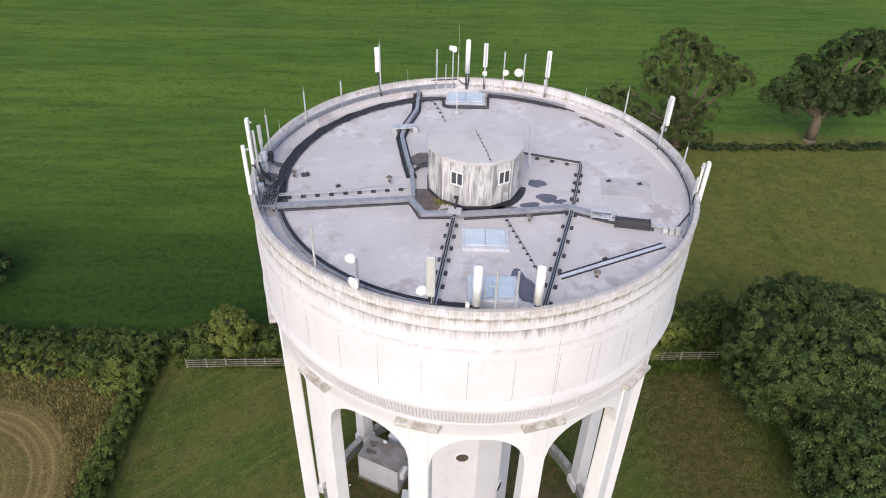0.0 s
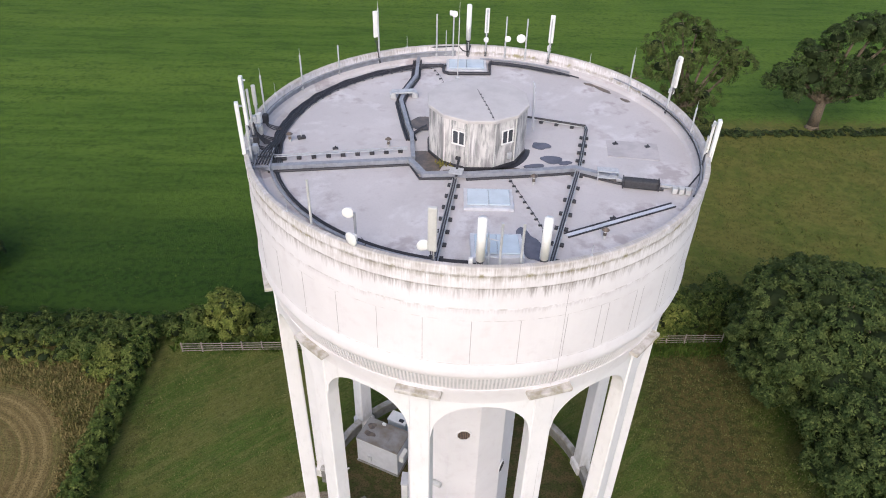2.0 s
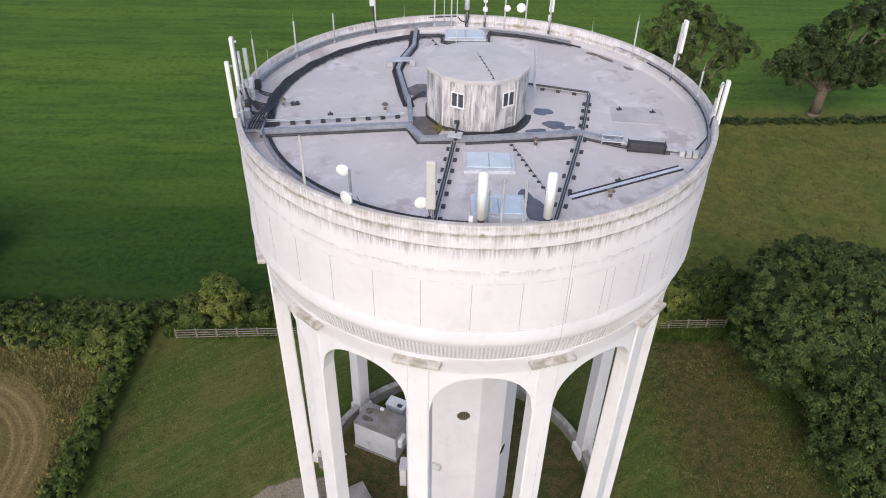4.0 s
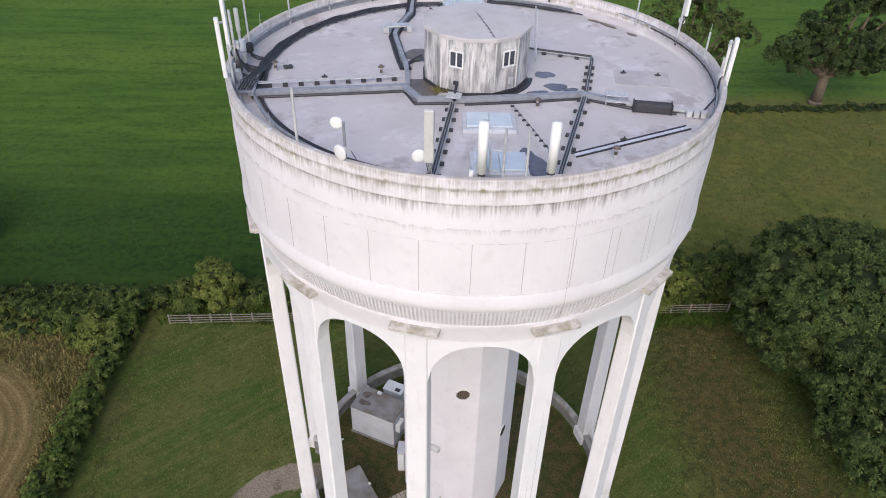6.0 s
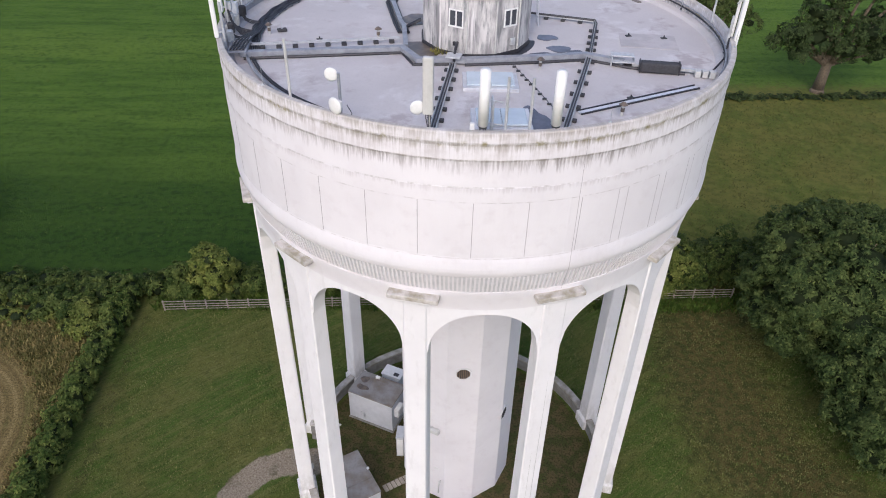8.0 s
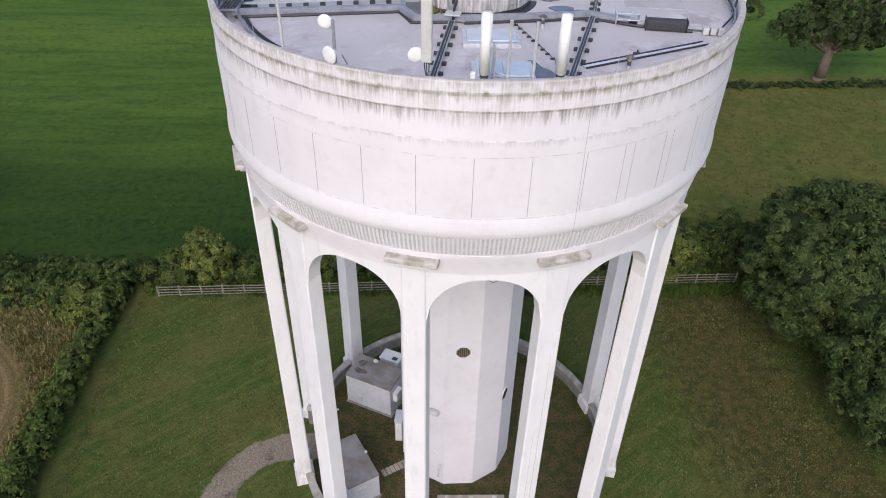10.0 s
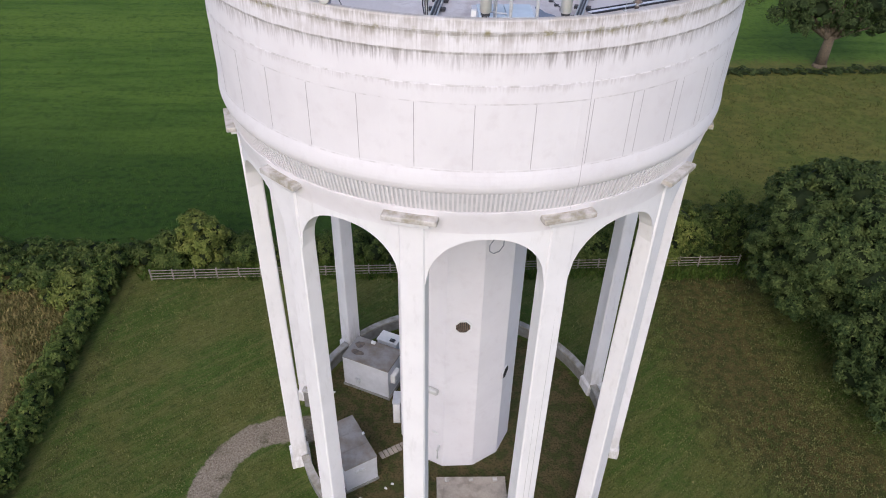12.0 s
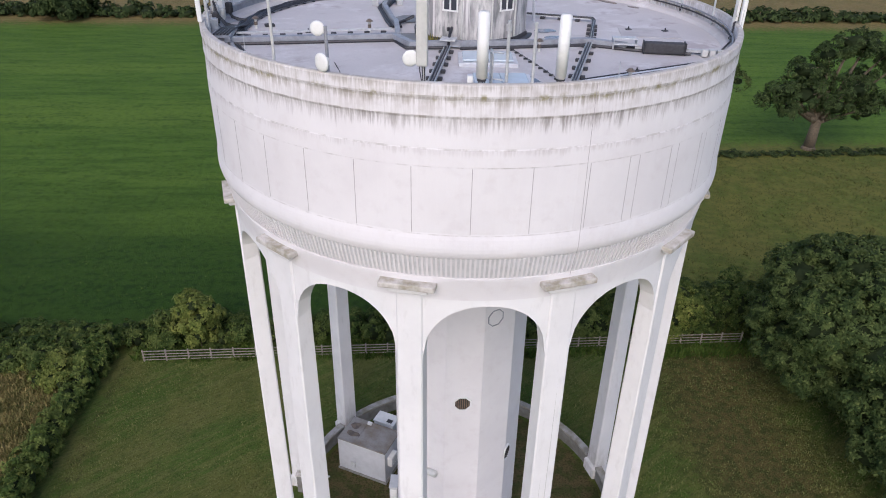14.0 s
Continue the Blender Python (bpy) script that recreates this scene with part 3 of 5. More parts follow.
def arch(a0, a1):
    """A curved beam between two legs with an arched underside."""
    bm = bmesh.new()
    n, ro, ri, top = 28, 10.692, 10.05, 23.7
    cols = []
    for i in range(n + 1):
        u = i / n
        a = a0 + (a1 - a0) * u
        s = 2 * u - 1
        zb = 20.76 + 2.40 * (max(0.0, 1 - abs(s) ** 2.25)) ** 0.5
        cols.append([bm.verts.new(at_ang(r, a, z)) for r, z in ((ro, top), (ro, zb), (ri, zb), (ri, top))])
    for p, q in zip(cols, cols[1:]):
        for j in range(4):
            bm.faces.new((p[j], p[(j + 1) % 4], q[(j + 1) % 4], q[j]))
    bm.faces.new(cols[0])
    bm.faces.new(list(reversed(cols[-1])))
    return bm


for i in range(12):
    a = PHASE + 30 * i
    part("leg", leg(), M_LEG, tower, at=pose(0, 0, 0, 0, 0, a))
    part("arch_beam", arch(a + 2.6, a + 27.4), M_LEG, tower)
    cap = part("cap_block", boxed((0, -10.86, 24.07), (2.04, 0.62, 0.22), 0, 0.04), M_CAP, tower, "lichened concrete ledge", at=pose(0, 0, 0, 0, 0, a))
    part("corbel", boxed((0, -10.74, 23.83), (1.45, 0.52, 0.26), 0, 0.06), M_LEG, tower, at=pose(0, 0, 0, 0, 0, a))
# central shaft, twelve-sided
shaft = part("central_shaft", lathe([(3.68, -0.1), (3.60, 24.0)], PHASE, PHASE + 360, 12), M_WALL, tower, "white twelve-sided central shaft")


def on_face(deg, z, out=0.0):
    """A pose on the shaft's flat face nearest to a bearing: x along the wall, -y outwards."""
    face = PHASE + 15 + 30 * round((deg - PHASE - 15) / 30)
    rf = (3.68 - 0.0033 * z) * math.cos(radians(15))
    return pose(0, 0, 0, 0, 0, face) @ pose(rf * math.tan(radians(deg - face)), -rf - out, z)


def ngon_plate(r, n, depth, hole=0.0, turn=0.0):
    """An upright n-cornered plate or ring that faces -y."""
    bm = bmesh.new()
    ring = lambda rr, y: [bm.verts.new((rr * math.cos(math.tau * (k + turn) / n), y, rr * math.sin(math.tau * (k + turn) / n))) for k in range(n)]
    of, ob_ = ring(r, -depth), ring(r, 0)
    for j in range(n):
        bm.faces.new((of[j], of[(j + 1) % n], ob_[(j + 1) % n], ob_[j]))
    if hole:
        hf, hb = ring(hole, -depth), ring(hole, 0)
        for j in range(n):
            bm.faces.new((hf[j], hb[j], hb[(j + 1) % n], hf[(j + 1) % n]))
            bm.faces.new((of[j], hf[j], hf[(j + 1) % n], of[(j + 1) % n]))
    else:
        bm.faces.new(of)
    return bm


for deg, z, mat in ((1.0, 12.1, M_RUST), (50.0, 7.35, M_DARK)):
    at = on_face(deg, z)
    win = part("shaft_window", ngon_plate(0.52, 8, 0.06, 0.42, 0.5), M_LEG, tower, "eight-sided louvred opening", at=at)
    part("opening", ngon_plate(0.42, 8, 0.012, 0, 0.5), M_DARK, win)
    for k in range(-3, 4):
        h = 0.36 * math.cos(k * 0.36)
        part("louvre", boxed((k * 0.11, -0.035, 0), (0.05, 0.04, 2 * h)), mat, win)
part("blocked_opening", ngon_plate(0.5, 8, 0.03, 0.45, 0.5), M_DUCT, tower, "outline of a blocked opening", at=on_face(26.6, 17.3))
lampb = part("bulkhead_light", boxed((0, -0.18, 0), (0.7, 0.36, 0.35), 0, 0.12), M_ANTGREY, tower, "half-round pale bulkhead light", at=on_face(-23.8, 6.9))
part("wall_plate", boxed((0, -0.02, 0), (0.42, 0.03, 0.16)), M_WHITE, tower, "small white notice", at=on_face(-22, 3.0))
part("overflow_pipe", pipe([(0, 0.05, 1.9), (0, -0.2, 1.9), (0, -0.28, 1.8), (0, -0.28, 1.0)], 0.07), M_ANTGREY, tower, at=on_face(-17, 0.0))
# earthing tape down the tank and one leg
part("earth_tape", lathe([(10.85, 24.30), (10.87, 24.45), (11.08, 25.3), (11.14, 25.46), (11.16, 25.60), (11.165, 25.76), (11.105, 28.7), (11.09, 30.1), (11.10, 30.3), (11.09, 30.85), (11.09, 31.15)], 16.78, 16.87, 1), M_GREY_LINE, tower, "dark earthing tape")
part("earth_tape", rodded(at_ang(10.72, 17.4, 23.9), at_ang(10.89, 17.4, 1.2), 0.016), M_ANTGREY, tower)
part("leg_conduit", rodded(at_ang(10.72, 15.9, 21.5), at_ang(10.88, 15.9, 3.0), 0.012), M_ANTGREY, tower)

# dwarf wall between the legs, open at the gateway
for i in range(12):
    a = PHASE + 30 * i
    if i == 8:      # gateway
        continue
    w = thing("dwarf_wall", "low weathered concrete wall between two tower legs", "wall", group="dwarf walls between the legs", kind="structure")
    part("wall", lathe([(10.28, -0.1), (10.28, 0.95), (9.96, 0.95), (9.96, -0.1)], a + 3.6, a + 26.4, 6, True), M_DWARF, w)
    part("coping", lathe([(10.36, 0.955), (10.36, 1.09), (9.88, 1.09), (9.88, 0.955)], a + 3.6, a + 26.4, 6, True), M_COPING, w)
gate = thing("gate_stub", "short concrete gate stub beside a tower leg", "gate post", kind="structure")
for a in (-98.5, -77.8):
    part("post", boxed(at_ang(10.1, a, 0.75), (0.4, 0.5, 1.5), a, 0.03), M_DWARF, gate)
    part("cap", boxed(at_ang(10.1, a, 1.56), (0.5, 0.6, 0.12), a, 0.03), M_CAP, gate)

# ---- roof hut ----
hut = thing("roof_hut", "twelve-sided streaked concrete hut on the tower roof", "roof hut", (0.02, -0.42, 0.0))
HR = 2.38
part("hut_wall", lathe([(HR, DECK), (HR, 32.82)], PHASE, PHASE + 360, 12), M_HUT, hut)
part("hut_roof", lathe([(HR - 0.1, 32.80), (HR + 0.06, 32.80), (HR + 0.06, 32.93), (HR + 0.02, 32.96), (0.0, 33.02)], PHASE, PHASE + 360, 12), M_HUTROOF, hut, "flat grey roof slab")
part("plinth", lathe([(HR + 0.02, DECK), (HR + 0.07, DECK + 0.02), (HR + 0.05, DECK + 0.16), (HR - 0.05, DECK + 0.17)], PHASE, PHASE + 360, 12), M_BLACK, hut, "black bitumen upstand")


def hut_face(deg, z):
    face = PHASE + 15 + 30 * round((deg - PHASE - 15) / 30)
    rf = HR * math.cos(radians(15))
    return pose(0, 0, 0, 0, 0, face) @ pose(rf * math.tan(radians(deg - face)), -rf, z)


for deg in (-23.5, 34.0):
    win = part("window", boxed((0, -0.012, 0), (0.78, 0.03, 0.96)), M_HUT, hut, "white-framed two-light window", at=hut_face(deg, 31.98))
    for x in (-0.155, 0.155):
        part("pane", boxed((x, -0.032, 0.02), (0.25, 0.012, 0.62)), M_GLASS, win, "dark glass pane")
    for c, s in (((0, -0.045, 0.355), (0.66, 0.05, 0.055)), ((0, -0.05, -0.315), (0.68, 0.06, 0.06)), ((-0.305, -0.045, 0.02), (0.05, 0.05, 0.615)), ((0.305, -0.045, 0.02), (0.05, 0.05, 0.615)), ((0, -0.045, 0.02), (0.055, 0.05, 0.615))):
        part("window_frame", boxed(c, s), M_WHITE, win)
for deg in (-12.0, 17.5, 45.5):
    part("downpipe", rodded(at_ang(HR + 0.0, deg, 32.75), at_ang(HR + 0.0, deg, 30.6), 0.035), M_ANTGREY, hut)
part("junction_box", boxed((0, -0.06, 0), (0.22, 0.12, 0.3), 0, 0.02), M_GALV, hut, at=hut_face(38, 30.98))
part("junction_box", boxed((0, -0.06, 0), (0.16, 0.12, 0.16), 0, 0.02), M_BLACK, hut, at=hut_face(-24, 30.95))
part("roof_cable", pipe([(0.0, 0.9, 33.005), (0.2, -0.2, 33.025), (0.45, -1.2, 33.0), (0.62, -2.2, 32.975)], 0.012, 5), M_BLACK, hut)
for k in range(7):
    t = k / 6
    part("cable_clip", boxed((0.12 + 0.45 * t, 0.3 - 2.3 * t, 33.025 - 0.045 * t), (0.10, 0.05, 0.03)), M_BLACK, hut)
# fixed ladder at the hut's side
lad = thing("roof_ladder", "thin grey steel ladder beside the roof hut", "ladder")
for dx in (-0.25, 0.25):
    part("stile", rodded((3.05, 1.5 + dx, DECK), (2.86, 1.5 + dx, 32.9), 0.03), M_STRIP, lad)
for k in range(8):
    z = DECK + 0.3 + 0.3 * k
    part("rung", rodded((3.03 - 0.019 * 3 * k * 0.3, 1.25, z), (3.03 - 0.019 * 3 * k * 0.3, 1.75, z), 0.024), M_STRIP, lad)

# ---- roof ducts, trays and cables ----
Z0 = DECK + 0.02


def feet(parent, a, b, n, w, size=(0.2, 0.13, 0.10), lift=0.0):
    a, b = Vector(a), Vector(b)
    rz = math.degrees(math.atan2(b.y - a.y, b.x - a.x))
    side = Vector((-(b - a).y, (b - a).x)).normalized() * w
    for i in range(n):
        p = a.lerp(b, (i + 0.5) / n)
        for s in ((-1, 1) if w else (0,)):
            q = p + s * side
            part("support_block", boxed((q.x, q.y, DECK + size[2] / 2 + 0.012 + lift), size, rz, 0.015), M_RUBBER, parent)


duct = thing("steel_cable_duct", "grey steel cable duct crossing the roof to the hut", "cable duct")
part("duct_box", strip([(-9.75, -3.05), (-3.15, -2.2), (-2.45, -3.5), (-1.1, -3.38), (-0.55, -3.45), (2.6, -3.05), (4.55, -2.72), (6.0, -3.45)], 0.27, DECK + 0.09, DECK + 0.29), M_DUCT, duct)
feet(duct, (-9.4, -3.0), (-3.3, -2.22), 6, 0.0, (0.5, 0.46, 0.08))
feet(duct, (-0.4, -3.45), (4.4, -2.75), 5, 0.0, (0.5, 0.46, 0.08))
part("saddle", boxed((-1.0, -3.42, DECK + 0.36), (0.62, 0.55, 0.07), -12, 0.02), M_GALV, duct)
edge = thing("duct_edge_run", "black tubes for the duct's shadow lines, and a cable to the hut", "cables")
# black tubes stand in for the shadow lines along the duct's edges
for off in (-0.2, 0.2):
    part("cable", pipe([(-9.6, -3.05 + off, DECK + 0.06), (-6.4, -2.63 + off, DECK + 0.06), (-3.15 + 0.1 * off, -2.2 + off, DECK + 0.06), (-2.5 + off * 0.8, -3.45 + off, DECK + 0.06), (-1.1, -3.38 + off, DECK + 0.07)], 0.06), M_BLACK, edge)
    part("cable", pipe([(-0.55, -3.45 + off, DECK + 0.06), (2.6, -3.05 + off, DECK + 0.06), (4.55, -2.72 + off, DECK + 0.06), (6.2, -3.5 + off, DECK + 0.06), (8.3, -4.1 + off, DECK + 0.07)], 0.06), M_BLACK, edge)
part("cable", pipe([(-1.0, -3.6, DECK + 0.2), (-0.95, -3.1, DECK + 0.45), (-0.88, -2.85, DECK + 0.6), (-0.85, -2.65, DECK + 0.62)], 0.06), M_BLACK, edge)
rail = thing("cable_rail", "galvanised cable rail on dark blocks beside the duct", "cable rail")
part("rail_bar", strip([(-9.5, -2.2), (-3.3, -1.2)], 0.05, DECK + 0.22, DECK + 0.27), M_GALV, rail)
part("rail_bar", strip([(-9.5, -2.02), (-3.3, -1.02)], 0.04, DECK + 0.22, DECK + 0.26), M_GALV, rail)
feet(rail, (-9.4, -2.12), (-3.3, -1.11), 9, 0.0, (0.22, 0.17, 0.14))
back_duct = thing("steel_cable_duct", "grey steel cable duct running from the rim to the hut", "cable duct")
part("duct_box", strip([(-3.05, 10.5), (-3.1, 7.6), (-3.65, 5.6), (-3.85, 4.2), (-3.35, 1.2), (-3.15, 0.4), (-3.0, -2.0)], 0.20, DECK + 0.10, DECK + 0.27), M_DUCT, back_duct)
part("bridge", boxed((-3.75, 5.1, DECK + 0.34), (1.3, 0.5, 0.08), 8, 0.02), M_GALV, back_duct)
for dx in (-0.6, 0.6):
    part("bridge_foot", boxed((-3.75 + dx, 5.1 + 0.14 * dx, DECK + 0.16), (0.3, 0.5, 0.28), 8, 0.02), M_GALV, back_duct)
run = thing("duct_edge_run", "black cables bundled beside the back duct", "cables")
for k, dx in enumerate((-0.17, -0.28, 0.17)):
    part("cable", pipe([(-3.05 + dx, 10.3, DECK + 0.09), (-3.1 + dx, 7.6, DECK + 0.06), (-3.65 + dx, 5.6, DECK + 0.06), (-3.85 + dx, 4.2, DECK + 0.06), (-3.35 + dx, 1.2, DECK + 0.06), (-3.1 + dx, 0.0, DECK + 0.07)], 0.055), M_BLACK, run)
for k in range(4):
    part("cable", pipe([(-3.15, 0.1 - 0.05 * k, DECK + 0.06 + 0.02 * k), (-3.05, 0.6 + 0.04 * k, DECK + 0.1), (-2.75, 0.95 + 0.05 * k, DECK + 0.14), (-2.4, 1.0 + 0.06 * k, DECK + 0.3)], 0.055), M_BLACK, run)
# radial trays towards the front antennas
for a, b, wdt, nm in (((-1.05, -3.75), (-1.95, -9.95), 0.22, "front_tray"), ((4.75, -2.6), (2.45, -10.1), 0.22, "front_tray")):
    tray = thing("cable_tray", "dark cable tray on rubber blocks leading to the front antennas", "cable tray", group="front cable trays")
    part("tray_side", strip([(a[0] - wdt / 2, a[1]), (b[0] - wdt / 2, b[1])], 0.03, DECK + 0.12, DECK + 0.20), M_GALV, tray)
    part("tray_side", strip([(a[0] + wdt / 2, a[1]), (b[0] + wdt / 2, b[1])], 0.03, DECK + 0.12, DECK + 0.20), M_GALV, tray)
    part("tray_bed", strip([a, b], wdt - 0.035, DECK + 0.105, DECK + 0.125), M_DUCT, tray)
    for k in (-0.05, 0.045):
        part("cable", pipe([(a[0] + k, a[1], DECK + 0.15), ((a[0] + b[0]) / 2 + k, (a[1] + b[1]) / 2, DECK + 0.15), (b[0] + k, b[1], DECK + 0.15)], 0.026), M_BLACK, tray)
    feet(tray, a, b, 7, 0.2, (0.2, 0.16, 0.1))
side = thing("cable_tray", "dark cable tray bent round the side of the roof hut", "cable tray")
part("tray_bed", strip([(2.9, 2.55), (5.75, 1.6), (5.7, 1.2), (4.8, -2.5)], 0.16, DECK + 0.11, DECK + 0.16), M_GALV, side)
for k in (-0.05, 0.05):
    part("cable", pipe([(2.8, 2.55 + k, DECK + 0.19), (5.72 + k, 1.62 + k, DECK + 0.19), (5.72 + k, 1.2, DECK + 0.19), (4.8 + k, -2.4, DECK + 0.19)], 0.032), M_BLACK, side)
feet(side, (3.2, 2.45), (5.5, 1.68), 3, 0.14, (0.2, 0.16, 0.1))
feet(side, (5.6, 0.9), (4.85, -2.2), 4, 0.14, (0.2, 0.16, 0.1))
# ring of cables along the foot of the parapet
ring = thing("ring_cable_tray", "dark ring cable tray round the roof edge", "cable tray")
part("tray_bed", lathe([(9.40, DECK + 0.05), (9.40, DECK + 0.07), (9.95, DECK + 0.07), (9.95, DECK + 0.05)], -176, -74, 40, True), M_DUCT, ring)
for k in range(26):
    part("tray_rung", boxed(at_ang(9.71, -174 + 3.85 * k, DECK + 0.035), (0.12, 0.6, 0.06), -174 + 3.85 * k), M_RUBBER, ring)
for k in range(7):
    part("cable", pipe([at_ang(9.43 + 0.08 * k + 0.025 * math.sin(i * 1.7 + k), -176 + 2 * k + (103 - 2 * k) * i / 48, DECK + 0.11 + 0.02 * math.sin(i * 0.9 + 2 * k)) for i in range(49)], 0.036), M_BLACK, ring)
for k in range(2):
    part("cable", pipe(arc(9.72 + 0.085 * k, -73, -17 + 4 * k, DECK + 0.07, 30), 0.038), M_BLACK, ring)
part("grey_conduit", pipe(arc(9.98, -72, -12, DECK + 0.09, 30), 0.075), M_DUCT, ring)
for k in range(3):
    part("cable", pipe(arc(9.75 + 0.08 * k, -17, -2, DECK + 0.10, 10), 0.035), M_BLACK, ring)
wires = thing("ring_cable_tray", "black cables along the back of the roof edge", "cable tray")
for k in range(4):
    part("cable", pipe(arc(9.9 + 0.1 * k, 150 - 3 * k, 173, DECK + 0.10, 10), 0.04), M_BLACK, wires)
part("grey_conduit", pipe(arc(10.32, 145, 176, DECK + 0.22, 12), 0.06), M_DUCT, wires)
part("cable", pipe([(-3.1, 10.4, DECK + 0.3), (-2.9, 10.55, DECK + 0.75), (-0.6, 10.78, DECK + 0.8), (-0.35, 10.7, DECK + 0.55), (0.0, 10.62, DECK + 0.5), (0.1, 10.5, DECK + 0.95)], 0.04), M_BLACK, wires)
# hoop rail and gutter pipe inside the parapet
hoop = thing("parapet_pipe", "grey pipe clipped inside the parapet", "pipe")
part("pipe", pipe(arc(10.72, -172, -98, DECK + 0.5, 40), 0.05), M_DUCT, hoop)
part("pipe", pipe(arc(10.72, 60, 130, DECK + 0.55, 40), 0.035), M_DUCT, hoop)
part("pipe", pipe(arc(10.70, 60, 118, DECK + 0.42, 40), 0.035), M_BLACK, hoop)

# ---- rooflights and hatches ----
def rooflight(c, w, d, rz, label, tall=0.3):
    ob = thing("rooflight", label, "rooflight", (c[0], c[1], DECK + 0.008), rz=rz)
    part("kerb", boxed((0, 0, tall / 2 - 0.03), (w + 0.30, d + 0.34, tall), 0, 0.02), M_STRIP, ob)
    for s in (-1, 1):
        part("cover", boxed((s * w / 4, 0, tall + 0.02), (w / 2 - 0.012, d, 0.08), 0, 0.03), M_SKYLIGHT, ob, "pale blue-grey cover")
    for s in (-1, 1):
        part("hinge", boxed((s * w / 3, d / 2 + 0.05, tall), (0.16, 0.06, 0.06)), M_GALV, ob)
    return ob


rooflight((0.37, -5.3), 1.85, 1.25, -1, "pale blue rooflight with two covers on a low pale kerb", 0.16)
rooflight((0.48, -9.05), 1.75, 1.25, 0, "pale blue rooflight hatch beside the front parapet", 0.4)
rooflight((-0.15, 9.35), 2.1, 1.35, 0, "pale rooflight hatch beside the back parapet", 0.22)
part("cable_bundle", pipe([(-3.0, 9.3, DECK + 0.1), (-1.55, 9.4, DECK + 0.1), (-1.5, 8.45, DECK + 0.1), (-1.2, 8.25, DECK + 0.1), (1.2, 8.3, DECK + 0.1), (1.25, 9.6, DECK + 0.1), (1.4, 10.1, DECK + 0.1)], 0.10), M_BLACK, thing("cable_loop", "thick black cable loop round the back hatch", "cables"))
guard = thing("hatch_guard", "galvanised guard frame over the front hatch", "guard rail")
for x, y in ((0.05, -10.45), (0.05, -9.9)):
    part("post", rodded((x, y, DECK + 0.1), (x, y, 32.0), 0.03), M_GALV, guard)
for z in (31.2, 32.0):
    part("rail", rodded((0.05, -10.45, z), (0.05, -9.9, z), 0.025), M_GALV, guard)
    part("rail", rodded((-0.32, -10.15, z), (0.38, -10.42, z), 0.025), M_GALV, guard)
part("post", rodded((-0.32, -10.15, DECK + 0.1), (-0.32, -10.15, 32.0), 0.025), M_GALV, guard)

# ---- loose and fixed things on the deck ----
steps = thing("step_over_box", "small galvanised step over the cable duct", "step")
part("tread", boxed((5.95, -3.2, DECK + 0.42), (0.95, 0.42, 0.05), -8, 0.01), M_GALV, steps)
part("tread", boxed((5.95, -3.55, DECK + 0.26), (0.95, 0.3, 0.04), -8, 0.01), M_GALV, steps)
for s in (-0.45, 0.45):
    part("side", boxed((5.95 + s, -3.33 - 0.14 * s, DECK + 0.22), (0.04, 0.6, 0.4), -8, 0.01), M_GALV, steps)
sleeve = thing("black_duct_cover", "long black cover over the cable duct", "duct cover")
part("cover", boxed((7.3, -4.05, DECK + 0.24), (1.55, 0.42, 0.42), -9, 0.08), M_RUBBER, sleeve)
for s in (-1, 1):
    part("end_cap", boxed((7.3 + s * 0.77, -4.05 - s * 0.12, DECK + 0.25), (0.05, 0.46, 0.46), -9, 0.02), M_BLACK, sleeve)
tail = thing("cable_manifold", "grey cable manifold beside the rim", "cable box")
part("bar", strip([(6.3, -3.6), (8.2, -4.05), (9.6, -4.35)], 0.14, DECK + 0.1, DECK + 0.22), M_GALV, tail)
for k in range(3):
    part("gland_box", boxed((8.75 + 0.28 * k, -4.45 - 0.05 * k, DECK + 0.16), (0.22, 0.26, 0.26), -10, 0.02), M_ANTGREY, tail)
part("cable", pipe([(8.2, -3.9, DECK + 0.06), (8.8, -4.05, DECK + 0.06), (9.5, -4.0, DECK + 0.06), (10.2, -3.2, DECK + 0.3), (10.55, -2.4, DECK + 0.9)], 0.04), M_BLACK, tail)
strips = thing("roof_strip", "pale twin metal strip lying on the roof", "metal strip")
for k in (-0.15, 0.15):
    part("edge", strip([(3.42 + k * 0.42, -7.85 - k * 0.9), (8.45 + k * 0.42, -5.45 - k * 0.9)], 0.05, DECK + 0.015, DECK + 0.07), M_BLACK, strips)
part("channel", strip([(3.42, -7.85), (8.45, -5.45)], 0.2, DECK + 0.012, DECK + 0.045), M_STRIP, strips)


def roof_vent(x, y, tall=True):
    ob = thing("roof_vent", "small cowled roof vent pipe", "roof vent", (x, y, DECK), group="roof vents")
    part("pipe", rodded((0, 0, 0), (0, 0, 0.42), 0.06), M_ANTGREY, ob)
    part("collar", rodded((0, 0, 0.15), (0, 0, 0.30), 0.075), M_DAMP, ob)
    part("cowl", rodded((0, 0, 0.42), (0, 0, 0.52), 0.17, 0.05), M_DAMP, ob)
    return ob


for x, y in ((-4.25, -0.6), (-9.1, -0.25), (2.5, -3.85), (4.95, -7.95)):
    roof_vent(x, y)
beacon = thing("roof_anchor", "dark weighted anchor with a short spike", "roof anchor", (-8.6, 0.1, DECK))
part("weight", boxed((0, 0, 0.07), (0.42, 0.3, 0.12), 20, 0.04), M_RUBBER, beacon)
part("spike", rodded((0, 0, 0.1), (0, 0, 0.5), 0.03, 0.01), M_GALV, beacon)
